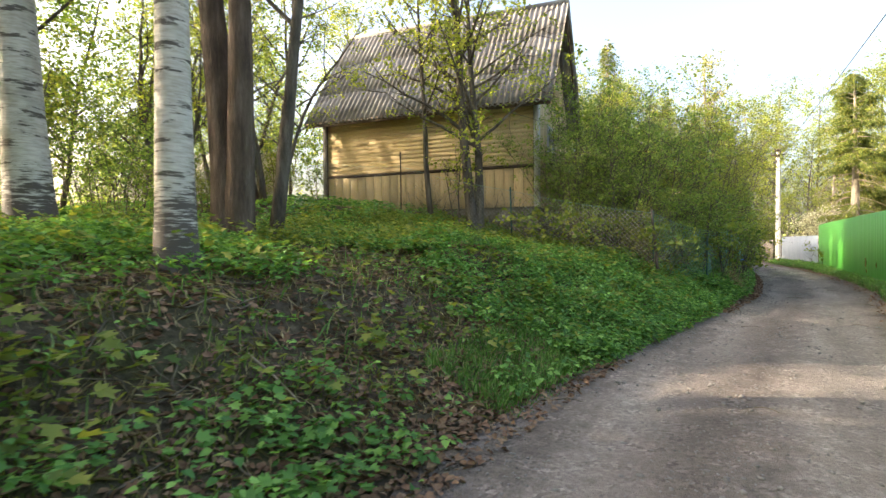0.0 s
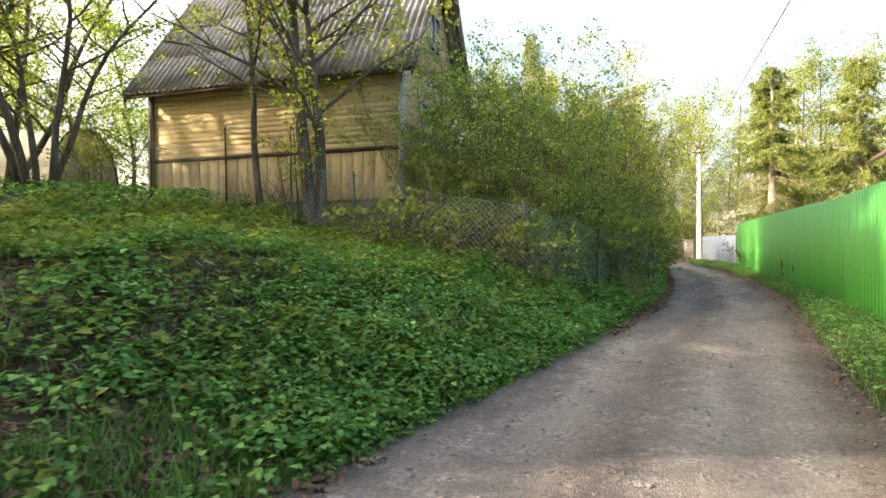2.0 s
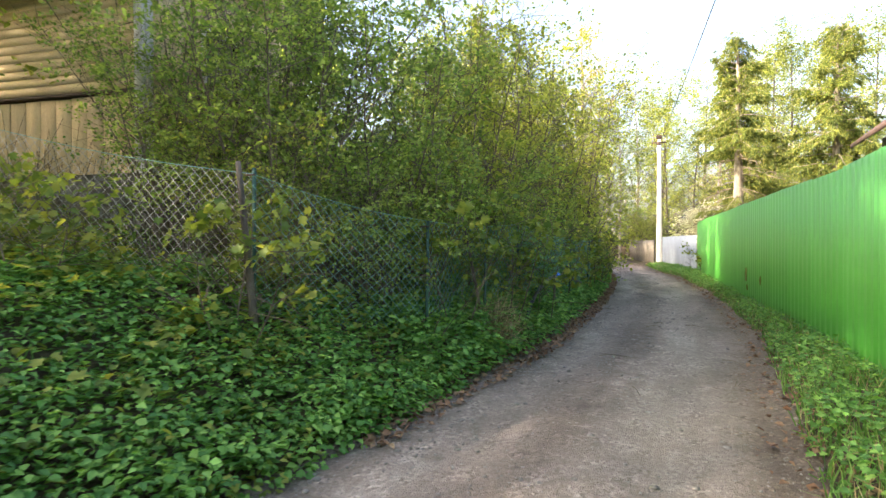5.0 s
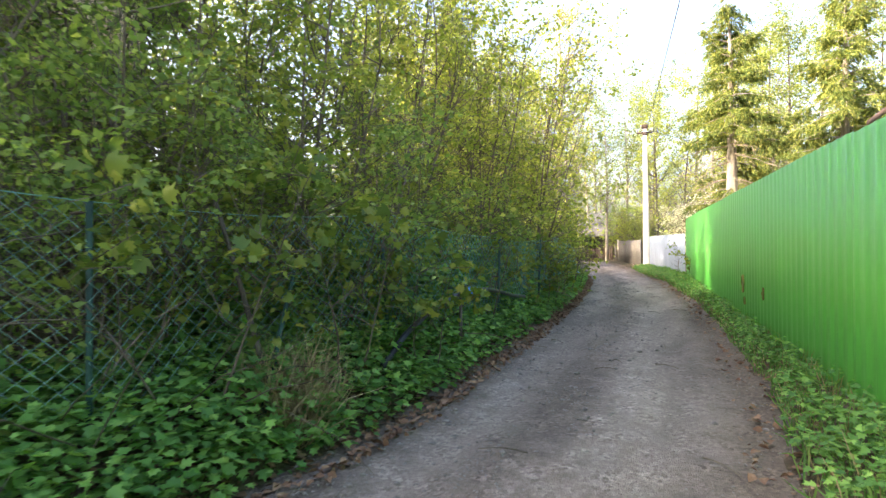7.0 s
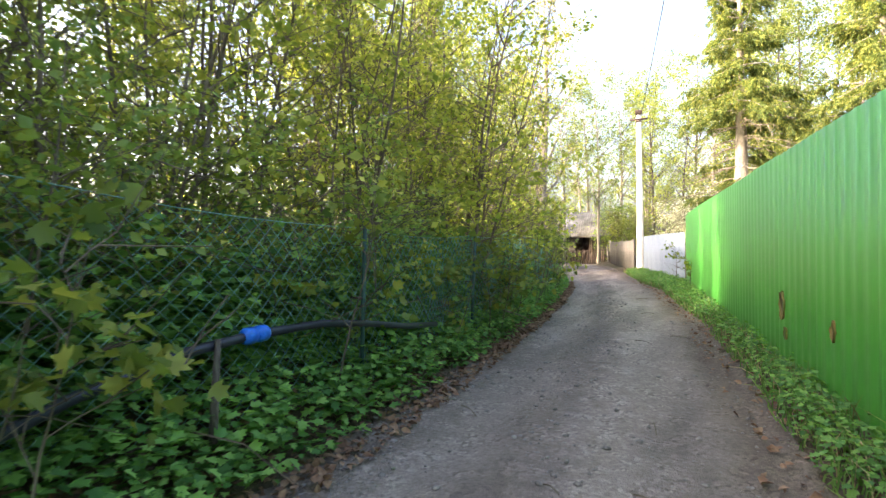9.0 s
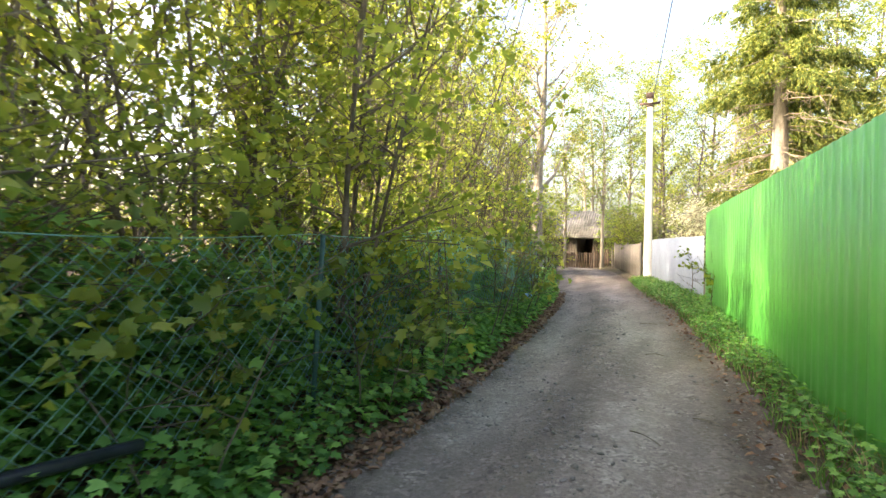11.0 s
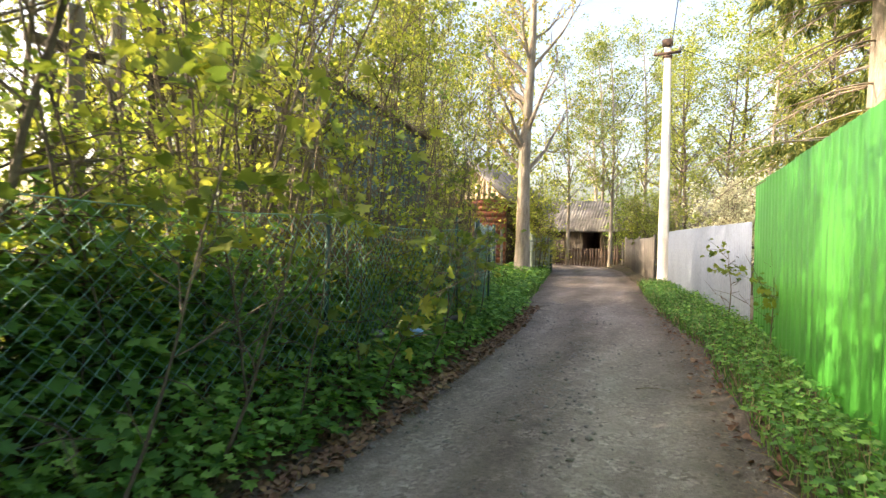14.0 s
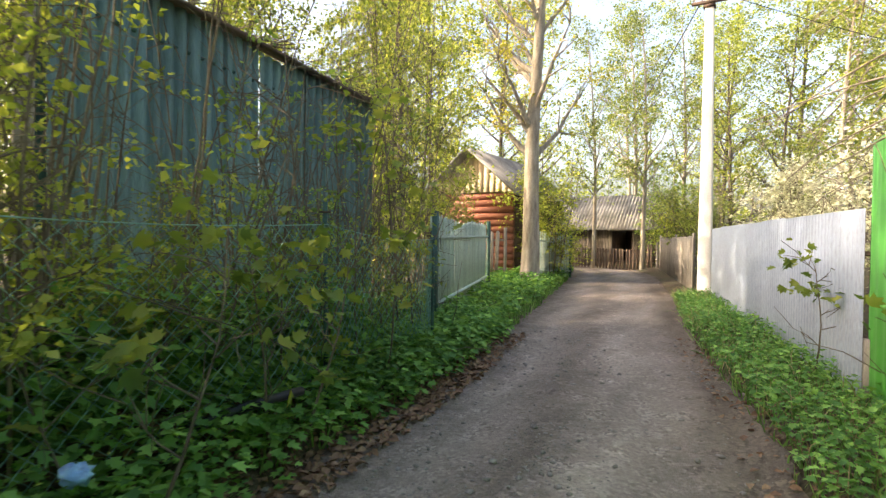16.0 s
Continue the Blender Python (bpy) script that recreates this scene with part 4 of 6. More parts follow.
def log_house():
    house = thing("log_house", "red-brown log house with beige plank gable and dark roof", "house", at=(-8.2, 41.6, 0))
    wall = part("wall", Geo().box((-1.3, 0.1, 0), (1.3, 5, 2.75)), "trim_dark", house)
    log = Geo().tube([(-1.38, 0, 0), (1.38, 0, 0)], 0.115, 10).mesh("log", M["log"], True)
    for k in range(13):
        part("log", log, None, wall).location = (0, 0.1, 0.15 + k * 0.21)
    part("corner_post", Geo().box((-1.42, -0.06, 0), (-1.26, 0.1, 2.85)), "beige", house)
    for k in range(14):
        x0, x1 = -1.47 + k * 0.21, -1.47 + (k + 1) * 0.21 - 0.01
        t = [2.85 + 1.25 * (1 - abs(x) / 1.47) for x in (x0, x1)]
        part("gable_board", Geo().add([(x0, -0.05, 2.8), (x1, -0.05, 2.8), (x1, -0.05, t[1]), (x0, -0.05, t[0]), (x0, 0.0, 2.8), (x1, 0.0, 2.8), (x1, 0.0, t[1]), (x0, 0.0, t[0])], np.array([(0, 1, 2, 3), (7, 6, 5, 4), (0, 3, 7, 4), (1, 5, 6, 2), (2, 6, 7, 3), (0, 4, 5, 1)])), "beige", wall)
    for s in (-1, 1):
        v = [(s * 1.75, -0.5, 2.62), (0, -0.5, 4.14), (0, 5.3, 4.14), (s * 1.75, 5.3, 2.62)]
        v += [(x, y, z + 0.08) for x, y, z in v]
        part("roof", Geo().add(v, np.array([(0, 1, 2, 3), (7, 6, 5, 4), (0, 4, 5, 1), (1, 5, 6, 2), (2, 6, 7, 3), (3, 7, 4, 0)])), "slate", house)


def barn():
    ob = thing("barn", "low weathered barn with grey corrugated roof and dark doorway", "barn", at=(-7.4, 54.5, 0))
    wall = part("wall", Geo().box((-3.2, 0.05, 0), (0.5, 4, 1.95)).box((1.45, 0.05, 0), (3.0, 4, 1.95)).box((0.4, 3.0, 0), (1.5, 4, 1.95)), "trim_dark", ob, "dark weathered plank wall")
    rng = np.random.default_rng(5)
    board = board_mesh("board", (-0.08, 0, 0), (0.08, 0.03, 1.9), "old_boards")
    for k in range(37):
        x = -3.12 + k * 0.168
        if not 0.45 < x < 1.5:
            part("board", board, None, wall).location = (x, rng.normal(0.01, 0.008), rng.normal(0.02, 0.01))
    part("lintel", Geo().box((0.3, -0.03, 1.8), (1.6, 0.05, 1.95)), "grey_wood", ob)
    for s in range(6):
        part("roof_sheet", roof_wave(-3.5 + s * 1.12, -3.5 + (s + 1) * 1.12 + 0.02, (-0.6, 1.85), (2.0, 3.75), 6.0), "slate", ob)
        part("roof_sheet", roof_wave(-3.5 + s * 1.12, -3.5 + (s + 1) * 1.12 + 0.02, (4.6, 1.85), (2.0, 3.75), 6.0), "slate", ob)


def brown_house():
    ob = thing("brown_house", "house behind the green fence with brown gabled roof", "house", at=(7.05, 20.3, 1.05))
    part("wall", Geo().box((-1.9, 0, -1.0), (1.9, 6, 3.0)), "plaster", ob)
    part("gable", Geo().add([(-1.9, 0, 3.0), (1.9, 0, 3.0), (0, 0, 4.6), (-1.9, 6, 3.0), (1.9, 6, 3.0), (0, 6, 4.6)], [np.array([(0, 1, 2), (5, 4, 3)]), np.array([(0, 2, 5, 3), (1, 4, 5, 2)])]), "beige", ob)
    for s in (-1, 1):
        v = [(s * 2.5, -0.6, 2.85), (0, -0.6, 4.85), (0, 6.5, 4.85), (s * 2.5, 6.5, 2.85)]
        v += [(x, y, z + 0.12) for x, y, z in v]
        part("roof", Geo().add(v, np.array([(0, 1, 2, 3), (7, 6, 5, 4), (0, 4, 5, 1), (1, 5, 6, 2), (2, 6, 7, 3), (3, 7, 4, 0)])), "brick_red", ob)
        v = [(s * 2.52, -0.64, 2.72), (0, -0.64, 4.74), (0, -0.64, 4.98), (s * 2.52, -0.64, 2.98)]
        v += [(x, y + 0.035, z) for x, y, z in v]
        part("barge_board", Geo().add(v, np.array([(0, 1, 2, 3), (7, 6, 5, 4), (0, 4, 5, 1), (1, 5, 6, 2), (2, 6, 7, 3), (3, 7, 4, 0)])), "beige", ob, "pinkish wooden barge board")


def greenhouse():
    ob = thing("greenhouse", "rounded translucent greenhouse standing among the trees", "greenhouse", at=pose(-17.5, 9.6, 2.3, 0, 0, -65))
    th = np.linspace(0, math.pi, 15)
    ring = np.stack([1.25 * np.cos(th), np.zeros(15), 1.9 * np.sin(th) ** 0.8], -1)
    ring2 = ring + np.array([0, 4, 0])
    i = np.arange(14)[:, None]
    part("cover", Geo().add(np.concatenate([ring, ring2]), i + np.array([0, 1, 16, 15])), "plaster", ob, "milky plastic cover", True)
    for y in (0.02, 3.98):
        part("end_panel", Geo().add(ring + np.array([0, y, 0]), np.array([range(15)])), "plaster", ob)
    for y in (0, 2, 4):
        part("hoop", Geo().tube(ring + np.array([0, y, 0.01]), 0.03, 6), "post_green", ob)


log_house(), barn(), brown_house(), greenhouse()


def picket_fence(label, line, tall, material, seed, gap=0.16, width=0.11):
    fence = thing("picket_fence", label, "fence")
    rng = np.random.default_rng(seed)
    me = Geo().add([(-width / 2, 0, 0), (width / 2, 0, 0), (width / 2, 0, tall - 0.05), (0, 0, tall), (-width / 2, 0, tall - 0.05), (-width / 2, 0.02, 0), (width / 2, 0.02, 0), (width / 2, 0.02, tall - 0.05), (0, 0.02, tall), (-width / 2, 0.02, tall - 0.05)],
                   [np.array([(0, 1, 2, 3, 4), (9, 8, 7, 6, 5)]), np.array([(0, 5, 6, 1), (1, 6, 7, 2), (2, 7, 8, 3), (3, 8, 9, 4), (4, 9, 5, 0)])]).mesh("picket", M[material])
    for k in range(int(line_length(line) / gap)):
        p, w = along(line, k * gap)
        ob = part("picket", me, None, fence)
        ob.matrix_world = pose(p.x, p.y, float(height(p.x, p.y)) - 0.03 + rng.normal(0, 0.015), 0, rng.normal(0, 1.2), math.degrees(math.atan2(w.y, w.x)))
    for z in (0.3, tall - 0.3):
        pts = [(p[0], p[1] + 0.04, float(height(*p)) + z) for p in line]
        part("rail", Geo().tube(pts, 0.028, 4), material, fence)
    for p in line:
        part("post", Geo().box((p[0] - 0.035, p[1] + 0.04, -0.3), (p[0] + 0.035, p[1] + 0.11, float(height(*p)) + tall + 0.05)), "post_green" if material == "net_green" else "grey_wood", fence)


picket_fence("weathered grey wooden picket fence by the lane", [(-1.55, 40.2), (-2.6, 45.0), (-3.9, 50.2)], 1.35, "grey_wood", 31)
picket_fence("dark weathered picket fence before the barn", [(-12.0, 53.2), (-8.5, 52.6), (-4.2, 51.2)], 1.05, "trim_dark", 32, 0.17, 0.09)
picket_fence("pale green slatted fence panel at the yard", [(-3.78, 32.1), (-5.5, 37.2)], 1.5, "net_green", 33, 0.11, 0.045)
picket_fence("pale green slatted fence beside the bare tree", [(-5.95, 40.7), (-5.95, 44.6)], 1.5, "net_green", 34, 0.11, 0.045)
picket_fence("grey wooden slat fence beside the yard", [(-8.6, 39.6), (-6.3, 39.9)], 1.4, "grey_wood", 35, 0.13)

# ---- trees ----


def tree(name, label, category, at, tall, r0, first, limbs, limb_len, spread, twig_n, twig_len, leaf_n, leaf, fluff, bark, leafmat, seed, lean=(0, 0), stems=1, fan=0.0, jitter=0.05, group="", sides=8, rise=0.03, fine=False, shape=None, droop=-0.1, flare=False, lobed=False):
    rng = np.random.default_rng(seed)
    ob = thing(name, label, category, group, at=(at[0], at[1], float(height(at[0], at[1])) - 0.08))
    crown, every = Geo(), Geo()
    for s in range(stems):
        wood, boughs = Geo(), Geo()
        a = s * 6.283 / stems + rng.random()
        way = (lean[0] + math.cos(a) * fan, lean[1] + math.sin(a) * fan, 1.0)
        h = tall * (1.0 if stems == 1 else 0.7 + 0.35 * rng.random())
        start = (math.cos(a) * 0.12 * min(stems - 1, 3) * 0.5, math.sin(a) * 0.12 * min(stems - 1, 3) * 0.5, 0)
        line = wander(rng, start, way, h, 11, jitter * 0.6, 0.02)
        woody(rng, wood, boughs, crown, line, r0 * (1 if stems == 1 else 0.7 + 0.5 * rng.random()), first, limbs, limb_len, spread, twig_n, twig_len, leaf_n // stems, leaf, fluff, rise, fine, droop, sides=sides, shape=shape, foot=(1.55, 1.3, 1.1, 1.0) if flare else None, lobed=lobed)
        part("trunk" if stems == 1 else "stem", wood, bark, ob, smooth=True)
        if boughs.n:
            every.v += [q + 0 for q in boughs.v]
            every.f += [q + every.n for q in boughs.f]
            every.n += boughs.n
    if every.n:
        tagged(part("branchwork", every, bark, ob, smooth=True), "thin bare limbs and twigs", kind="stuff")
    if crown.n:
        part("crown", crown, leafmat, ob)
    return ob


# Grove on the bank.
tree("birch", "white-barked birch with dark fissured foot on the bank", "tree", (-4.2, 2.5), 13, 0.155, 0.42, 22, 2.6, 0.9, 8, 0.9, 9000, 0.055, 0.16, "birch", "birch_leaf", 101, lean=(0.01, -0.01), sides=14, flare=True, group="birches", jitter=0.02)
tree("birch", "stout white-barked birch leaning slightly among yellow seedlings", "tree", (-7.2, 2.6), 14, 0.24, 0.42, 22, 2.8, 0.9, 8, 0.9, 9000, 0.055, 0.16, "birch", "birch_leaf", 102, lean=(-0.03, -0.07), sides=14, flare=True, group="birches", jitter=0.02)
tree("willow", "thick grey-brown double-trunked tree on the bank", "tree", (-5.75, 4.15), 12, 0.20, 0.35, 16, 2.6, 0.8, 8, 0.9, 9000, 0.06, 0.18, "bark_brown", "hedge", 103, lean=(0.0, 0.0), sides=12, stems=2, fan=0.06, flare=True, jitter=0.03)
tree("willow", "dark forked tree leaning behind the birches", "tree", (-5.75, 4.75), 9, 0.10, 0.24, 14, 2.4, 0.9, 8, 0.9, 6000, 0.06, 0.18, "bark", "hedge", 104, lean=(0.05, 0.12), sides=10, jitter=0.08)
for k, (x, y, h, n, s) in enumerate([(-10.6, 8.6, 7.5, 5, 201), (-11.5, 6.8, 7.0, 3, 202), (-13.2, 9.2, 8.0, 4, 203)]):
    tree("bird_cherry", "dark multi-stemmed tree with fresh pale leaves", "tree", (x, y), h, 0.085, 0.2, 13, 1.9, 0.9, 7, 0.7, 8500, 0.065, 0.2, "bark", "hedge_yellow", s, stems=n, fan=0.20, jitter=0.12, group="grove trees")
for k, (x, y, h, s) in enumerate([(-9.5, 3.6, 6.8, 211), (-11.5, 2.2, 6.8, 212), (-14.0, 4.4, 10, 213), (-16.5, 1.0, 10, 214), (-19, 4.6, 9, 215), (-13.0, -0.8, 10, 216), (-21, 3.0, 11, 217), (-15.5, 13.5, 6, 218), (-20, 12.0, 6.5, 219), (-25, 16, 9, 230), (-12.8, 4.0, 6, 232), (-16.0, 6.4, 6.5, 233), (-18.5, 2.4, 7, 234), (-23.0, 7.0, 8, 235), (-17.5, 9.6, 6.5, 236)]):
    tree("young_tree", "slender dark tree with thin spring leaves", "tree", (x, y), h, 0.075, 0.2, 22, 1.9, 1.0, 5, 0.7, 7500, 0.085, 0.22, "bark", "hedge_yellow" if k % 3 == 0 else "hedge", s, lean=(0.05 * math.sin(k * 2.1), 0.05 * math.cos(k * 1.7)), jitter=0.1, group="grove trees")
# Unseen trees added beside and behind the walker, extending the grove, to shade the lane.
for k, (x, y, h, s) in enumerate([(-9.0, -2.2, 8, 221), (-10.5, -6.0, 9, 222), (-13.0, -3.6, 9, 223), (-7.0, -7.5, 9, 224), (-12.5, -10.5, 10, 225), (-6.0, -12.0, 9, 226), (-16.0, -7.0, 10, 227), (-16.5, -2.0, 6.5, 228)]):
    tree("young_tree", "slender dark tree with thin spring leaves", "tree", (x, y), h, 0.11, 0.06, 26, 2.3, 1.0, 5, 0.9, 6500, 0.15, 0.3, "bark", "hedge", s, jitter=0.08, group="grove trees")
# In front of the yellow house.
tree("rowan", "rough dark forked tree before the yellow house", "tree", (-6.3, 11.0), 8.4, 0.135, 0.27, 22, 2.5, 1.0, 7, 0.8, 7600, 0.08, 0.22, "bark", "hedge_yellow", 301, stems=2, fan=0.07, lean=(0.05, 0), jitter=0.06, droop=-0.35, fine=True, group="house trees", sides=11, flare=True)
tree("rowan_sucker", "thin leafy suckers round the foot of a rough tree", "sapling", (-6.55, 10.85), 2.3, 0.03, 0.45, 5, 0.5, 0.9, 3, 0.3, 420, 0.07, 0.1, "bark", "hedge_yellow", 303, stems=4, fan=0.09, jitter=0.07, droop=-0.3, fine=True, group="house trees", sides=6)
tree("rowan", "slim young tree before the yellow house", "tree", (-7.3, 10.66), 7.4, 0.075, 0.36, 15, 1.9, 1.0, 7, 0.7, 2600, 0.08, 0.18, "bark", "hedge_yellow", 302, lean=(-0.05, 0), jitter=0.06, droop=-0.35, fine=True, group="house trees")

# Hedge of willows and cherries along the fence.
# The last two are unseen shrubs off the fence, added to shade the lane's start.
HEDGE = [(-4.75, 12.5, 3.5), (-4.0, 11.95, 3.0), (-4.55, 13.3, 4.7), (-3.4, 12.6, 4.3), (-4.6, 14.4, 5.0), (-2.7, 13.7, 4.4), (-2.3, 15.2, 4.8), (-3.9, 16.2, 5.4), (-2.4, 16.8, 5.0), (-3.1, 18.2, 5.6), (-2.2, 18.9, 5.0), (-2.5, 20.4, 5.5), (-3.6, 20.0, 6.0), (-2.4, 21.9, 5.4), (-2.8, 23.9, 5.4), (-3.2, 25.9, 5.4), (-5.9, 27.6, 5.8), (-6.4, 30.2, 6.2), (-6.1, 33.9, 7.0), (-4.75, 33.0, 5.6), (-2.0, 21.3, 5.6), (-2.8, 27.0, 3.5), (-5.8, -1.0, 5.2), (-4.2, -1.9, 5.0)]


def shrub(seed, tall, stems, leaf_n, leafmat, leaf=0.06, first=0.05, fan=0.24):
    return tree("willow_shrub", "tall dense shrub of thin stems with fresh green leaves", "shrub", (0, -200), tall, 0.024, first, 12, 1.15, 1.0, 4, 0.6, leaf_n, leaf, 0.12, "twig", leafmat, seed, stems=stems, fan=fan, jitter=0.1, sides=5, group="hedge shrubs", droop=-0.2)


kinds = [shrub(401, 5.0, 9, 6800, "hedge", 0.066, 0.2, 0.32), shrub(402, 5.2, 8, 5600, "hedge_yellow", 0.066), shrub(403, 5.0, 8, 5400, "hedge_yellow", 0.066), shrub(404, 5.0, 8, 6200, "hedge", 0.066, 0.16, 0.3), shrub(405, 5.2, 9, 6000, "hedge_yellow", 0.062)]
rng = np.random.default_rng(77)
for k, (x, y, h) in enumerate(HEDGE):
    src = kinds[(0, 3, 3, 0, 3, 0, 1, 3, 2, 1)[k] if k < 10 else 0]
    if y > 18.5:
        src = kinds[4] if y < 31 else kinds[2]
    broad = h / 5.4 * (0.62 if y > 32 else 1.0)
    m = pose(x, y, float(height(x, y)) - 0.06, 0, 0, rng.random() * 360) @ Matrix.Diagonal((broad, broad, h / 5.2, 1))
    if src.name not in scene.objects or src.location.y < -100:
        src.matrix_basis = m
    else:
        copy_thing(src, m).scale = (broad, broad, h / 5.2)

# Low growth inside the fence.
low_kinds = [tree("low_shrub", "low leafy shrub crowding the chain-link fence", "shrub", (0, -210 - k), 2.1, 0.012, 0.04, 8, 0.6, 1.0, 2, 0.35, 2600, 0.05, 0.11, "twig", ("hedge", "herb_yellow", "hedge")[k], 451 + k, stems=7, fan=0.3, jitter=0.1, sides=4, group="fence shrubs", droop=-0.2) for k in range(3)]
for k in range(22):
    y = 13.3 + k * 0.8
    x = float(np.interp(y, [q[1] for q in LINK_LINE[4:]], [q[0] for q in LINK_LINE[4:]])) - (0.25 if y < 19 else 0.6) - 0.6 * rng.random()
    s = 0.65 + 0.45 * rng.random() if y < 24.3 else 0.7 + 0.3 * rng.random()
    if y > 24.3:
        x += 0.2
    if y > 18.5 and k % 2 or y > 26.0:
        continue
    m = pose(x, y, float(height(x, y)) - 0.05, 0, 0, rng.random() * 360)
    src = low_kinds[k % 3]
    if k < 3:
        src.matrix_basis = m
    else:
        copy_thing(src, m @ Matrix.Diagonal((s, s, s, 1))).scale = (s, s, s)

for k, (x, y) in enumerate([(-2.45, 26.5), (-2.75, 27.6), (-2.9, 28.7), (-3.1, 29.8)]):
    s = 0.5 + 0.2 * rng.random()
    copy_thing(low_kinds[(0, 1, 2)[k % 3]], pose(x, y, float(height(x, y)) - 0.05, 0, 0, rng.random() * 360) @ Matrix.Diagonal((s, s, s, 1))).scale = (s * 0.8, s * 0.8, s)
for k, (x, y, s) in enumerate([(-2.25, 12.7, 0.75), (-2.9, 12.1, 0.8), (-2.15, 13.5, 0.85), (-3.7, 12.6, 0.9), (-2.6, 11.75, 0.6)]):
    copy_thing(low_kinds[k % 3], pose(x, y, float(height(x, y)) - 0.05, 0, 0, 77 * k) @ Matrix.Diagonal((s, s, s, 1))).scale = (s, s, s)
# Slender leafy saplings between the mesh and the sheet wall.
for k, (x, y, h) in enumerate([(-3.0, 26.6, 2.9), (-3.3, 27.5, 3.0), (-2.75, 28.0, 2.3), (-3.5, 28.5, 3.1), (-3.2, 29.3, 2.5), (-3.75, 29.8, 3.0), (-3.3, 30.4, 2.2), (-4.0, 30.9, 2.8), (-3.7, 31.5, 2.3), (-4.3, 31.9, 3.2)]):
    tree("slender_sapling", "slender sapling with small fresh leaves before the sheet wall", "sapling", (x, y), h, 0.013, 0.12, 12, 0.55, 1.0, 3, 0.3, 230, 0.055, 0.09, "twig", "hedge" if k % 2 else "hedge_yellow", 951 + k, stems=2, fan=0.14, jitter=0.09, sides=5, group="wall saplings", droop=-0.2)
# Undergrowth bushes below the grove.
for k, (x, y, s) in enumerate([(-9.2, 4.6, 1.1), (-10.8, 3.4, 1.3), (-12.2, 5.4, 1.3), (-13.0, 7.6, 1.2), (-15.2, 8.0, 1.4), (-14.2, 2.6, 1.5), (-17.2, 4.6, 1.6), (-12.4, 10.6, 1.2), (-14.8, 11.4, 1.5), (-18.6, 8.4, 1.5), (-20.5, 5.4, 1.8), (-16.6, 12.8, 1.7), (-13.6, 13.4, 1.6), (-10.0, 6.6, 0.8), (-19.5, 14.5, 2.0), (-22.5, 11.0, 2.1), (-24.0, 5.0, 2.2)]):
    m = pose(x, y, float(height(x, y)) - 0.05, 0, 0, rng.random() * 360) @ Matrix.Diagonal((s, s, s, 1))
    twin = copy_thing(low_kinds[k % 3], m)
    twin.scale = (s, s, s)
    tagged(twin, "leafy bush in the shade of the grove", group="grove bushes")


# Low thicket behind the hedge.
for k in range(6):
    x, y = -5.0 - 2.5 * rng.random(), 15.2 + 3.4 * (k + rng.random()) / 6
    if y < 18.6 and x < -5.0:
        x = -4.7
    s = 1.1 + 0.4 * rng.random()
    twin = copy_thing(low_kinds[k % 3], pose(x, y, float(height(x, y)) - 0.05, 0, 0, rng.random() * 360) @ Matrix.Diagonal((s, s, s, 1)))
    twin.scale = (s, s, s)
    tagged(twin, "leafy bush in the thicket behind the hedge", group="thicket bushes")


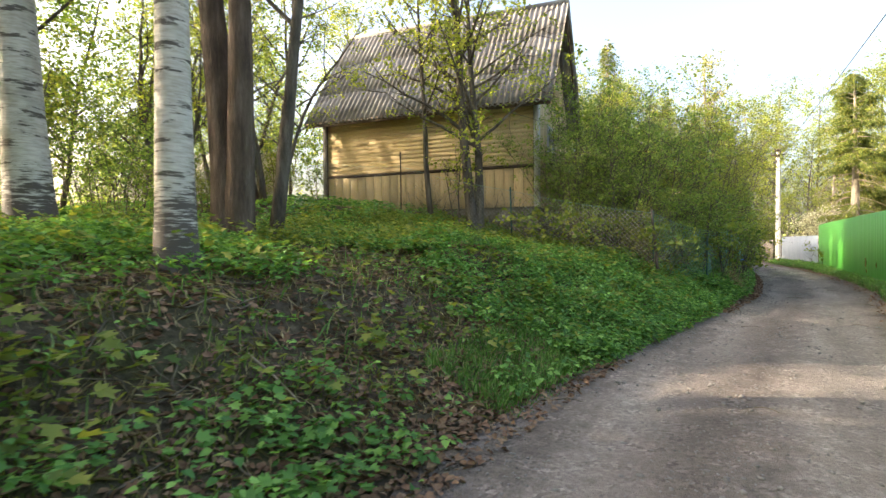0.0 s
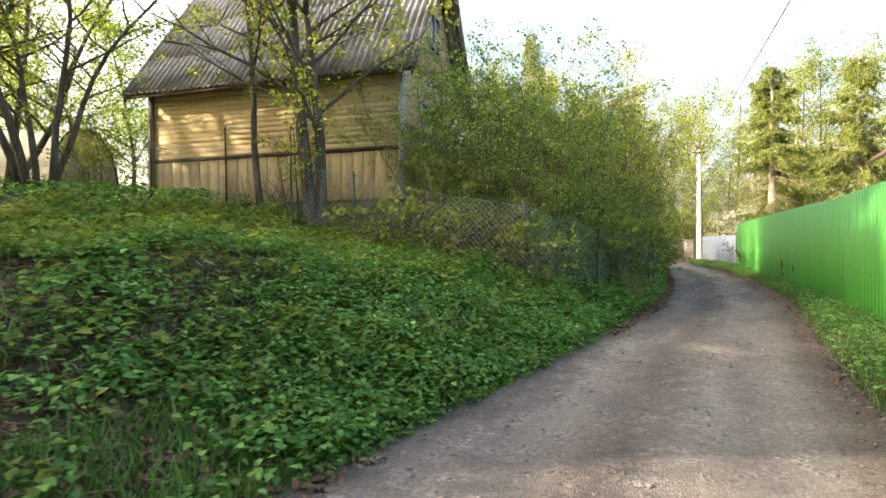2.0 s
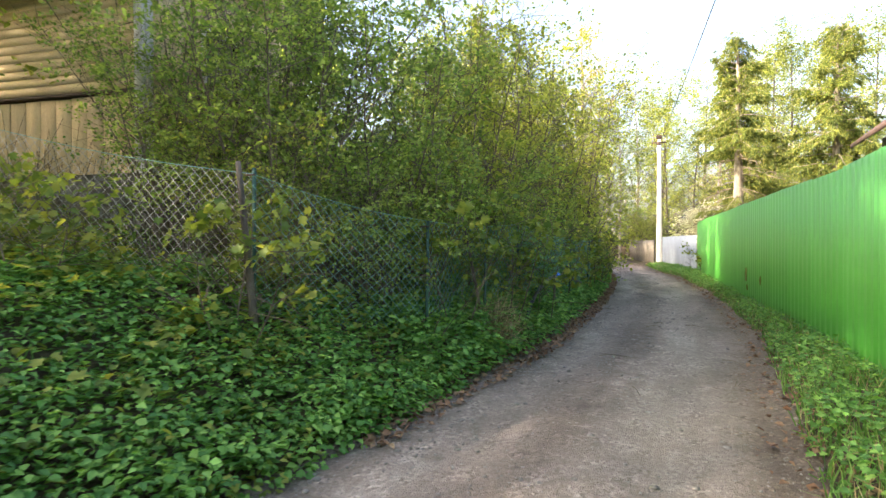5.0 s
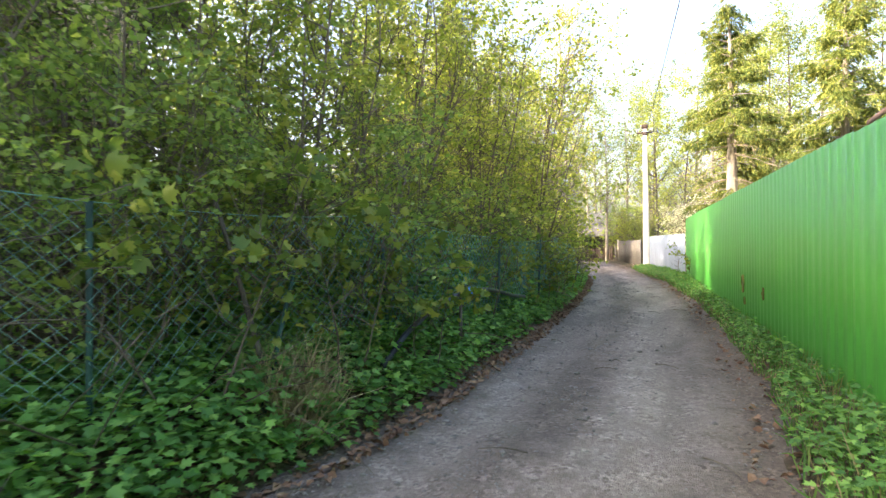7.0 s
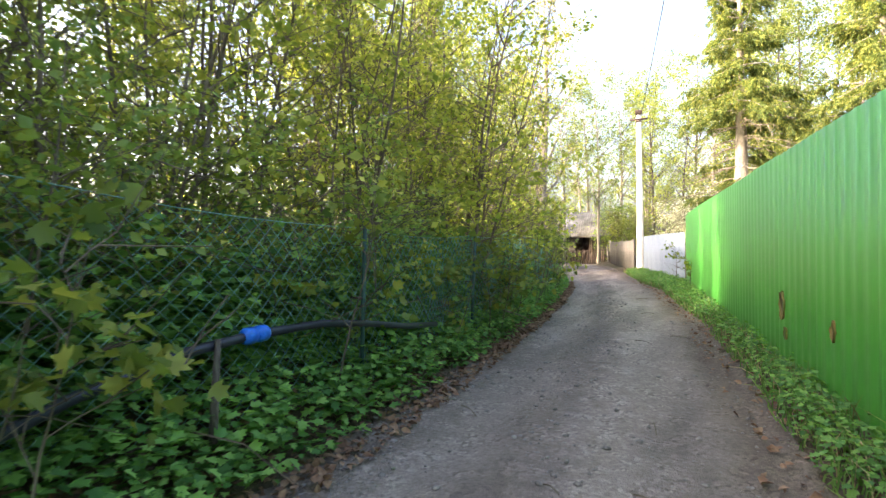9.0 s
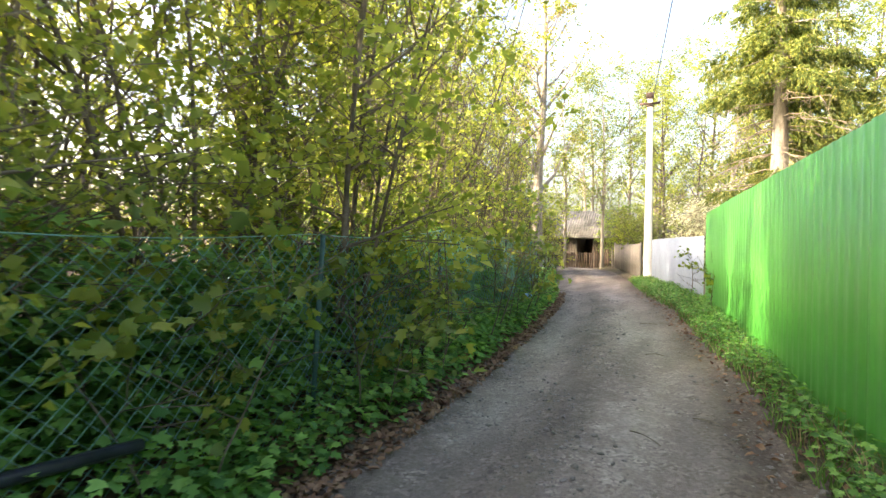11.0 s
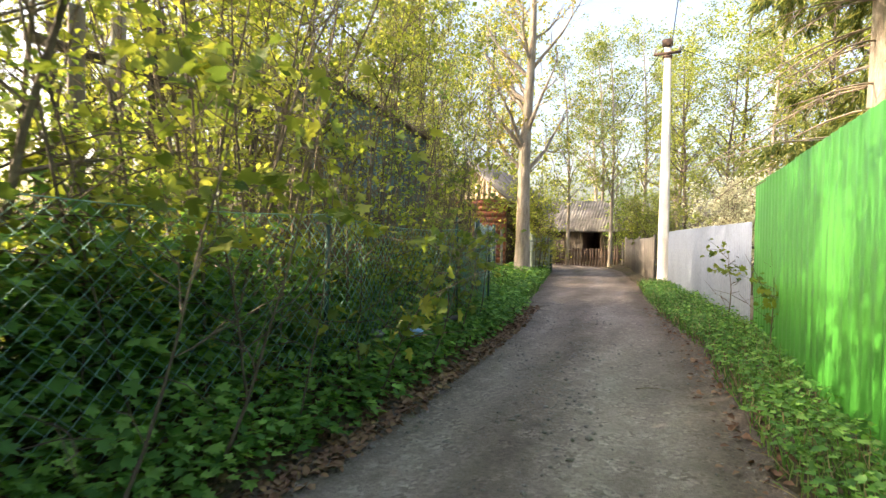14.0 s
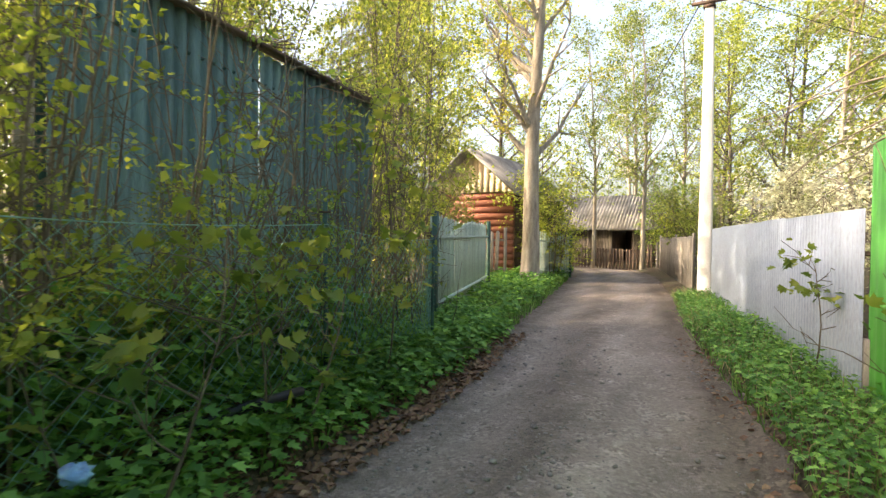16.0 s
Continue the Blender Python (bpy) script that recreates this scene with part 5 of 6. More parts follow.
# Spruces behind the green fence.
def spruce(at, tall, seed, bare=0.25, r0=0.2, reach0=2.1, thick=16, label="tall spruce with drooping sunlit branches and bare lower trunk"):
    rng = np.random.default_rng(seed)
    ob = thing("spruce", label, "tree", "spruces", at=(at[0], at[1], 0.1))
    wood, dead, crown = Geo(), Geo(), Geo()
    line = wander(rng, (0, 0, -0.1), (0.01, 0, 1), tall, 12, 0.014, 0.02)
    wood.tube(line, r0 * np.linspace(1, 0.07, 12), 12)
    z = 2.5
    while z < tall - 0.15:
        f = z / tall
        for _ in range(6):
            a = rng.random() * 6.283
            reach = (0.18 + reach0 * min(1.0, 1.45 * (1 - f) ** 0.8)) * (0.45 + 0.75 * rng.random())
            i = int(f * 11)
            base = line[i] + (line[min(i + 1, 11)] - line[i]) * (f * 11 - i)
            way = np.array([math.cos(a), math.sin(a), 0.35 if f > 0.7 else 0.05])
            br = wander(rng, base, way, reach, 7, 0.07, -0.12 if f < 0.8 else 0.02)
            br[-2:, 2] += (0.03, 0.10)
            side = np.array([-math.sin(a), math.cos(a), 0])
            lively = f > bare or rng.random() < 0.3
            (wood if lively else dead).tube(br, np.linspace(0.024, 0.004, 7) if lively else np.linspace(0.016, 0.004, 7), 4, False)
            if not lively:
                for _ in range(9):
                    q = br[rng.integers(2, 7)]
                    dead.tube(wander(rng, q, side * rng.normal(0, 0.8) + way * 0.5 + np.array([0, 0, -0.5]), 0.2 + 0.4 * rng.random(), 4, 0.12, -0.08), np.linspace(0.005, 0.002, 4), 3, False)
                continue
            m = max(4, int(reach * thick))
            u = (0.12 + 0.88 * rng.random(m)) * 5.99
            j = u.astype(int)
            root = br[j] + (br[j + 1] - br[j]) * (u - j)[:, None]
            out = unit(side[None] * rng.normal(0, 0.75, m)[:, None] + way[None] * 0.45 + rng.normal(0, 0.2, (m, 3)) + np.array([0, 0, -0.45]))
            span = (0.22 + 0.33 * rng.random(m)) * (1.15 - 0.08 * u)
            per = 30
            t = (0.05 + 0.95 * rng.random((m, per)))
            c = root[:, None] + out[:, None] * (span[:, None] * t)[..., None]
            c[..., 2] -= 0.28 * span[:, None] * t ** 2
            c = c.reshape(-1, 3) + rng.normal(0, 0.018, (m * per, 3))
            D = np.repeat(out, per, 0) + rng.normal(0, 0.45, (m * per, 3)) - np.array([0, 0, 0.25])
            L = 0.07 + 0.06 * rng.random(m * per)
            leaves(crown, c, D, rng.normal(0, 0.7, (m * per, 3)) + np.array([0, 0, 1]), L, L * 0.24)
        z += 0.2 + 0.12 * rng.random()
    part("trunk", wood, "bark_pale", ob, smooth=True)
    if dead.n:
        tagged(part("dead_branchwork", dead, "dry", ob), "drooping dead brown lower branches", kind="stuff")
    part("crown", crown, "spruce", ob)


spruce((2.05, 31.6), 9.2, 501, 0.52, 0.25, 2.1, 19)
spruce((5.0, 31.0), 9.0, 502, 0.42, 0.2, 1.9, 16)
spruce((8.0, 33.5), 9.5, 503, 0.1, 0.2, 2.2, 12)
spruce((3.7, 35.5), 6.2, 504, 0.1, 0.14, 1.7, 12, "shorter dark spruce between the taller ones")
spruce((-12.4, 42.0), 16.5, 505, 0.05, 0.25, 2.8, 9, "tall brown-tipped spruce rising behind the hedge")

# Bare maple beside the log house.
tree("maple", "tall pale-barked maple with yellow-green blossom", "tree", (-5.66, 40.2), 13, 0.26, 0.24, 26, 3.0, 0.8, 8, 0.9, 4600, 0.10, 0.2, "bark_pale", "maple_leaf", 601, lean=(0.01, 0), sides=12, jitter=0.04, flare=True, rise=0.12)
# Far trees.
FAR = [(-9.8, 47, 12, 0), (-11.5, 56, 15, 0), (-7.0, 60, 14, 1), (-4.6, 62, 15, 1), (-9.0, 68, 17, 1), (-1.8, 58, 12, 0), (0.2, 49, 9, 0), (1.8, 46, 11, 1), (4.5, 44, 12, 0), (3.0, 55, 14, 1), (7.5, 50, 14, 0), (-15, 50, 14, 0), (-13, 36, 11, 0), (-10.5, 33, 9, 0), (-16, 28, 10, 0), (-9.5, 28, 8, 0), (11, 42, 13, 1), (-19, 20, 10, 0), (-3.0, 70, 16, 0), (6.5, 38.5, 10, 0), (-4.7, 50.6, 11, 1), (-7.1, 51.6, 11, 1), (-12.0, 21.5, 6.5, 0), (-14.5, 25.0, 8, 0), (-10.2, 23.6, 6, 0), (-8.4, 29.4, 8.5, 0), (-9.4, 33.6, 10, 0), (-11.6, 30.5, 10, 0), (-7.8, 37.0, 9.5, 0), (2.6, 41.0, 9, 0), (5.6, 47.0, 13, 0), (0.8, 54.0, 13, 0), (9.5, 45.0, 13, 0), (-12.8, 46.5, 14, 0), (-2.6, 64.0, 16, 0), (6.0, 60.0, 16, 0)]
fars = [tree("birch", "tall birch with thin spring foliage in the distance", "tree", (0, -220), 12, 0.13, 0.22, 26, 2.6, 0.9, 7, 0.8, 8200, 0.1, 0.26, "bark", "birch_leaf", 701, jitter=0.05, group="far trees"),
        tree("birch", "tall birch with thin spring foliage in the distance", "tree", (0, -230), 12, 0.12, 0.3, 24, 2.2, 0.8, 7, 0.8, 6400, 0.095, 0.26, "bark_pale", "birch_leaf", 702, jitter=0.05, group="far trees"),
        tree("alder", "leafy green tree beyond the yards", "tree", (0, -240), 12, 0.14, 0.12, 28, 3.0, 0.95, 7, 0.9, 8600, 0.11, 0.3, "bark", "hedge_yellow", 703, jitter=0.06, group="far trees")]
used = set()
for k, (x, y, h, kind) in enumerate(FAR):
    src = fars[1] if kind else fars[(0, 2)[k % 2]]
    m = pose(x, y, float(height(x, y)) - 0.1, 0, 0, rng.random() * 360) @ Matrix.Diagonal((h / 12, h / 12, h / 12, 1))
    if src.name not in used:
        used.add(src.name)
        src.matrix_basis = m
    else:
        copy_thing(src, m).scale = (h / 12,) * 3
# Low leafy bushes at the bend and behind the grey fence.
for k, (x, y, h, mat) in enumerate([(2.0, 38.0, 3.4, "blossom"), (0.6, 40.8, 3.0, "blossom"), (-6.9, 43.2, 3.4, "hedge_yellow"), (-3.3, 52.5, 3.6, "hedge_yellow"), (-2.0, 47.0, 3.0, "birch_leaf"), (-8.6, 45.5, 4.0, "hedge_yellow"), (-7.7, 38.3, 3.0, "birch_leaf"), (3.2, 36.0, 4.0, "birch_leaf"), (-5.95, 42.6, 3.8, "hedge_yellow"), (-8.8, 51.4, 2.4, "hedge_yellow"), (-4.3, 53.6, 4.2, "hedge"), (-10.6, 50.0, 4.5, "hedge_yellow")]):
    tree("bush", "white-flowering bush behind the grey fence" if mat == "blossom" else "bright green bush beside the yard fences", "bush", (x, y), h, 0.03, 0.12, 9, 0.9, 1.0, 6, 0.5, 5200, 0.08, 0.16, "twig", mat, 801 + k, stems=7, fan=0.28, jitter=0.1, sides=5, group="yard bushes")
# Young maples growing through the fence.
for k, (x, y, h) in enumerate([(-1.62, 13.4, 1.7), (-1.45, 14.6, 1.5), (-1.3, 15.6, 1.3), (-1.5, 17.6, 1.5), (-1.5, 19.6, 1.4), (-1.55, 21.2, 1.3), (-1.7, 22.4, 1.4), (-1.85, 24.0, 2.3), (-2.0, 25.2, 2.4), (-2.08, 26.2, 1.7), (-2.25, 27.3, 1.6), (-2.42, 28.3, 1.7), (-2.72, 29.5, 2.2), (-1.95, 24.6, 2.7), (-2.3, 11.0, 1.2), (-3.6, 10.4, 0.9), (-4.6, 10.2, 0.8), (0.75, 29.6, 0.9), (0.35, 31.8, 1.1)]):
    tree("maple_sapling", "young maple sapling with large yellow-green leaves at the fence", "sapling", (x, y), h, 0.011, 0.25, 6, 0.5, 1.0, 3, 0.28, 70 if x > 0 else 150 if y > 24.2 else 260, 0.078, 0.07, "twig", "herb_yellow", 901 + k, stems=1 if x > 0 else 3, fan=0.1 if x > 0 else 0.3, jitter=0.1, sides=4, group="fence saplings", lobed=True, droop=-0.3)

# Woods all round in the distance.
rng = np.random.default_rng(2024)
g, gw = Geo(), Geo()
n_clump = 2600
ang = rng.random(n_clump) * 6.283
rad = 58 + 45 * rng.random(n_clump)
cx, cy = -5 + rad * np.cos(ang), 25 + rad * np.sin(ang)
ground_z = height(cx, cy)
top = 7 + 5 * waves(cx * 0.1, cy * 0.1, 1.3) + 4 * rng.random(n_clump)
cz = ground_z + top * rng.random(n_clump) ** 0.7
per = 14
P = np.repeat(np.stack([cx, cy, cz], -1), per, 0) + rng.normal(0, 0.95, (n_clump * per, 3))
D = rng.normal(0, 1, P.shape) * np.array([1, 1, 0.6])
L = 0.35 + 0.4 * rng.random(len(P))
leaves(g, P, D, rng.normal(0, 0.5, P.shape) + np.array([0, 0, 1]), L, L * 0.75)
tagged(part("far_woods", g, "birch_leaf"), "pale green spring woods in the distance", "woods", kind="stuff")
for k in range(0, n_clump, 5):
    gw.tube([(cx[k], cy[k], ground_z[k] - 0.3), (cx[k] + 0.3, cy[k], ground_z[k] + top[k] * 0.9)], (0.14, 0.04), 4, False)
tagged(part("far_trunks", gw, "bark"), "dark trunks of the distant woods", "woods", kind="stuff")

# ---- ground cover ----


def scatter(rng, n, y0, y1, side, d0, d1, power=1.0):
    """Random places within a strip measured outwards from one edge of the lane."""
    y = y0 + (y1 - y0) * rng.random(n)
    d = d0 + (d1 - d0) * rng.random(n) ** power
    x = edge_l(y) - d if side < 0 else edge_r(y) + d
    return x, y, d


def herbs(rng, x, y, tall, leaf, n_leaf=7, geo=None, fine=True, lobed=False):
    """Low plants of broad leaves on short stalks."""
    z = height(x, y)
    k = len(x)
    h = tall * (0.5 + 0.8 * rng.random(k))
    a = rng.random((k, n_leaf)) * 6.283
    r = 0.02 + 0.085 * rng.random((k, n_leaf))
    P = np.stack([x[:, None] + r * np.cos(a), y[:, None] + r * np.sin(a), (z + 0.01)[:, None] + h[:, None] * (0.55 + 0.5 * rng.random((k, n_leaf)))], -1).reshape(-1, 3)
    D = np.stack([np.cos(a), np.sin(a), rng.normal(-0.1, 0.25, (k, n_leaf))], -1).reshape(-1, 3)
    N = rng.normal(0, 0.25, (k * n_leaf, 3)) + np.array([0, 0, 1])
    L = leaf * (0.6 + 0.7 * rng.random(k * n_leaf))
    leaves(geo, P, D, N, L, L * (0.9 if lobed else 0.8), fine, lobed)
    return geo


def blades(rng, x, y, tall, geo, wide=0.006):
    z, n = height(x, y), len(x)
    h = tall * (0.5 + rng.random(n))
    D = rng.normal(0, 0.35, (n, 3)) + np.array([0, 0, 1])
    P = np.stack([x, y, z - 0.01], -1)
    S = unit(np.cross(D, rng.normal(0, 1, (n, 3)))) * wide
    bend = rng.normal(0, 0.35, (n, 3)) * np.array([1, 1, 0.1]) * h[:, None]
    mid = P + unit(D) * h[:, None] * 0.55
    tip = P + unit(D) * h[:, None] + bend * 0.6 - np.array([0, 0, 1]) * (np.abs(bend[:, :1]) * 0.4)
    v = np.stack([P - S, P + S, mid + S * 0.8, mid - S * 0.8, tip], 1).reshape(-1, 3)
    i = np.arange(n)[:, None] * 5
    geo.add(v, [i + np.array([0, 1, 2, 3]), i + np.array([3, 2, 4])])
    return geo


rng = np.random.default_rng(1001)


def keep(mask, *arrays):
    return [a[mask] for a in arrays]


# Lush herbs on the bank; the raw earth by the start stays thin.
x, y, d = scatter(rng, 30000, -4, 12.6, -1, -0.04, 6.5, 1.3)
bare = (1 - step(4.4, 6.2, y + 0.5 * waves(x, y, 1.1))) * (0.95 + 0.05 * step(0.3, 0.8, d)) * (1 - 0.5 * step(2.4, 3.6, d))
bare = np.maximum(bare, np.exp(-(((x + 3.66) / 0.3) ** 2 + ((y - 6.55) / 0.8) ** 2)))
x, y, d = keep(rng.random(len(x)) > bare * 0.93 + 0.03 + 0.25 * step(0.2, 0.6, waves(x, y, 1.6)), x, y, d)
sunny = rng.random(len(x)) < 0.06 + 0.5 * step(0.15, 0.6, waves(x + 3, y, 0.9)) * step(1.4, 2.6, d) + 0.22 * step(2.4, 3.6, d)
lift = 0.13 + 0.09 * step(-0.2, 0.7, waves(x, y + 5, 1.4))
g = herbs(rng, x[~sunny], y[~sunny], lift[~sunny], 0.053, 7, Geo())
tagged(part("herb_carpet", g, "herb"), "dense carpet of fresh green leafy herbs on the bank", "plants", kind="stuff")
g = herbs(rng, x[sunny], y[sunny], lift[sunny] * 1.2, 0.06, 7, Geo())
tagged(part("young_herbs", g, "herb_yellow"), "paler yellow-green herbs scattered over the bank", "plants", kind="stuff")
x, y, d = scatter(rng, 1000, -4, 12.6, -1, 0.3, 5.5)
g = herbs(rng, x, y, 0.27, 0.085, 5, Geo(), lobed=True)
tagged(part("seedling_cover", g, "herb_yellow"), "yellow-green maple seedlings among the herbs", "plants", kind="stuff")
# Weeds at the foot of the raw bank and herbs along its top.
x, y, d = scatter(rng, 230, -1.5, 2.5, -1, 0.0, 0.85, 1.2)
g = herbs(rng, x, y, 0.14, 0.066, 6, Geo(), lobed=True)
x, y, d = scatter(rng, 3000, -3, 3.6, -1, 1.75, 5.2)
x, y, d = keep(rng.random(len(x)) < 0.25 + 0.75 * step(-0.35, 0.3, waves(x, y, 1.3)), x, y, d)
herbs(rng, x, y, 0.17, 0.062, 7, g)
tagged(part("bank_weeds", g, "herb"), "green weeds at the foot and top of the earth bank", "plants", kind="stuff")
x, y = -2.55 - 0.6 * rng.random(22), 0.35 + 1.1 * rng.random(22)
g = herbs(rng, x, y, 0.3, 0.1, 6, Geo(), lobed=True)
tagged(part("maple_seedlings", g, "herb_yellow"), "yellow-green maple seedlings on the earth bank", "plants", kind="stuff")
x, y, d = scatter(rng, 8000, -25, 14, -1, 6, 22)
g = herbs(rng, x, y, 0.22, 0.11, 6, Geo(), False)
tagged(part("undergrowth", g, "herb"), "leafy green undergrowth below the grove", "plants", kind="stuff")
# Verges.
x, y, d = scatter(rng, 7000, 12.4, 33, -1, -0.02, 0.95, 1.2)
g = herbs(rng, x, y, 0.24, 0.066, 6, Geo(), lobed=True)
x, y, d = scatter(rng, 1500, 30, 50, -1, 0.1, 2.2)
herbs(rng, x, y, 0.26, 0.10, 6, g)
tagged(part("verge_herbs", g, "herb"), "leafy weeds along the foot of the chain-link fence", "plants", kind="stuff")
x, y, d = scatter(rng, 3600, 3, 39, 1, 0.06, 0.95, 1.0)
x, y, d = keep((d < 0.9) & (rng.random(len(x)) > 0.35 * (y < 14)), x, y, d)
fx = np.interp(y, (-6, 6, 15, 31.2, 38.6), (2.35, 2.28, 2.1, 0.66, -1.02))
x, y, d = keep(x < fx - 0.05, x, y, d)
g = herbs(rng, x, y, 0.17, 0.048, 8, Geo(), lobed=True)
tagged(part("verge_herbs", g, "herb"), "nettles and weeds along the sheet fence foot", "plants", kind="stuff")
# Tall nettles and seedlings crowding the mesh from inside.
link_x = lambda y: np.interp(y, [q[1] for q in LINK_LINE[4:]], [q[0] for q in LINK_LINE[4:]])
g = Geo()
for n, tall, y0, y1 in ((2000, 0.35, 13.5, 29.5), (2100, 0.55, 13.5, 29.5), (1900, 0.78, 15, 25.4)):
    y = y0 + (y1 - y0) * rng.random(n)
    x = link_x(y) - 0.12 - 0.55 * rng.random(n)
    herbs(rng, x, y, tall, 0.085, 6, g, lobed=tall > 0.4)
tagged(part("nettles", g, "herb"), "tall dark green nettles behind the chain-link mesh", "plants", kind="stuff")
# Grass.
x, y, d = scatter(rng, 8000, 3.5, 8.5, -1, -0.05, 0.75, 1.4)
g = blades(rng, x, y, 0.13, Geo())
x, y, d = scatter(rng, 12000, 28, 50, -1, 0.0, 2.0)
blades(rng, x, y, 0.2, g, 0.008)
x, y, d = scatter(rng, 14000, 2, 40, 1, 0.0, 0.9, 0.9)
fx = np.interp(y, (-6, 6, 15, 31.2, 38.6), (2.35, 2.28, 2.1, 0.66, -1.02))
x, y, d = keep(x < fx - 0.04, x, y, d)
blades(rng, x, y, 0.17, g)
x, y, d = scatter(rng, 3500, -4, 13, -1, 0.5, 6)
blades(rng, x, y, 0.2, g)
tagged(part("grass", g, "grass"), "fresh green grass blades along the lane", "grass", kind="stuff")
x, y, d = scatter(rng, 2200, -3, 8, -1, 0.2, 3.2)
g = blades(rng, x, y, 0.13, Geo(), 0.004)
x, y, d = scatter(rng, 800, 13.75, 14.3, -1, 0.06, 0.3)
blades(rng, x, y, 0.42, g, 0.004)
x, y, d = scatter(rng, 2600, 4, 40, 1, 0.05, 0.7)
blades(rng, x, y, 0.22, g, 0.004)
tagged(part("dry_grass", g, "dry_grass"), "dry straw-coloured grass left from winter", "grass", kind="stuff")

# Dead leaves and pebbles.
P = [scatter(rng, 17000, -4, 7.4, -1, 0.0, 3.2, 1.25), scatter(rng, 7500, 11, 33, -1, -0.3, 0.4), scatter(rng, 1300, 6, 34, 1, -0.3, 0.2, 0.6), scatter(rng, 2500, -3, 6, -1, -0.25, 0.5), scatter(rng, 2200, 20, 31, -1, -0.28, 0.15)]
g = Geo()
for x, y, d in P:
    n = len(x)
    z = np.maximum(height(x, y), 0.012) + 0.012 + 0.012 * rng.random(n)
    L = 0.03 + 0.045 * rng.random(n)
    D = rng.normal(0, 1, (n, 3)) * np.array([1, 1, 0.25])
    leaves(g, np.stack([x, y, z], -1), D, rng.normal(0, 0.35, (n, 3)) + np.array([0, 0, 1]), L, L * 0.75, True)
tagged(part("dead_leaves", g, "dead_leaf"), "brown dead leaves littering the lane edge and bank", "leaves", kind="stuff")

# Flattened straw and moss tufts on the raw bank.
x, y, d = scatter(rng, 3800, -3, 7.5, -1, 0.15, 3.2)
n = len(x)
g = Geo()
L = 0.08 + 0.2 * rng.random(n)
D = rng.normal(0, 1, (n, 3)) * np.array([1, 1, 0.1])
e1 = 0.05
D[:, 2] = (height(x + D[:, 0] * e1, y + D[:, 1] * e1) - height(x, y)) / e1
leaves(g, np.stack([x, y, height(x, y) + 0.015 + 0.02 * rng.random(n)], -1), D, rng.normal(0, 0.2, (n, 3)) + np.array([0, 0, 1]), L, 0.008 + 0.006 * rng.random(n))
tagged(part("straw", g, "dry_grass"), "flattened dry straw on the earth bank", "grass", kind="stuff")
x, y, d = scatter(rng, 16000, -1, 6.8, -1, 0.4, 2.8)
x, y, d = keep(waves(x + 1, y + 2, 1.9) > 0.1, x, y, d)
g = blades(rng, x, y, 0.045, Geo(), 0.006)
tagged(part("moss", g, "herb_yellow"), "olive moss tufts on the earth bank", "moss", kind="stuff")

# Grey canes in front of the teal wall.
thicket = thing("cane_thicket", "bare grey canes and thin stems before the sheet wall", "brushwood")
for k in range(110):
    y = 24.4 + 6.6 * rng.random()
    x = float(np.interp(y, (24.0, 25.6, 30.9), (-2.0, -2.1, -3.0))) - 0.1 - 1.3 * rng.random() ** 1.3
    w = np.array([0.10 * rng.normal(), 0.16 * rng.normal(), 1.0])
    part("cane", Geo().tube(wander(rng, (x, y, float(height(x, y)) - 0.05), w, 1.4 + 1.9 * rng.random(), 7, 0.045), np.linspace(0.011, 0.003, 7), 5, False), "twig", thicket)

OCT = np.array([(1, 0, 0), (-1, 0, 0), (0, 1, 0), (0, -1, 0), (0, 0, 1), (0, 0, -1), (0.6, 0.6, 0.5), (-0.6, 0.55, 0.5), (-0.6, -0.6, 0.5), (0.6, -0.6, 0.5)])
OCT_F = np.array([(4, 6, 7), (4, 7, 8), (4, 8, 9), (4, 9, 6), (0, 2, 6), (2, 7, 6), (2, 1, 7), (1, 8, 7), (1, 3, 8), (3, 9, 8), (3, 0, 9), (0, 6, 9), (0, 5, 2), (2, 5, 1), (1, 5, 3), (3, 5, 0)])


def stones(n, y0, y1, u_of, small, big, power, form, faces):
    """Loose stones lying on the lane in patches."""
    y = y0 + (y1 - y0) * rng.random(n)
    u = u_of(n)
    a, b = road_sides(y)
    x = a + (b - a) * u
    x, y, u = keep(rng.random(n) < 0.45 + 0.75 * waves(x * 1.3 + 4, y * 0.7, 1.5), x, y, u)
    n = len(x)
    r = small + (big - small) * rng.random(n) ** power
    s = r[:, None] * (0.6 + 0.8 * rng.random((n, 3))) * np.array([1, 1, 0.65])
    t = rng.random(n) * 6.283
    v = form[None] * s[:, None] * (0.8 + 0.4 * rng.random((n, len(form), 1)))
    c, sn = np.cos(t)[:, None], np.sin(t)[:, None]
    z = road_z(x, y, u - 0.5) + 0.25 * s[:, 2]
    v = np.stack([v[..., 0] * c - v[..., 1] * sn + x[:, None], v[..., 0] * sn + v[..., 1] * c + y[:, None], v[..., 2] + z[:, None]], -1)
    return v.reshape(-1, 3), (np.arange(n)[:, None, None] * len(form) + faces[None]).reshape(-1, 3)


GRIT_F = np.array([(4, 0, 2), (4, 2, 1), (4, 1, 3), (4, 3, 0), (5, 2, 0), (5, 1, 2), (5, 3, 1), (5, 0, 3)])


def band(mid, wide):
    return lambda n: np.clip(mid + rng.normal(0, wide, n), 0.03, 0.97)


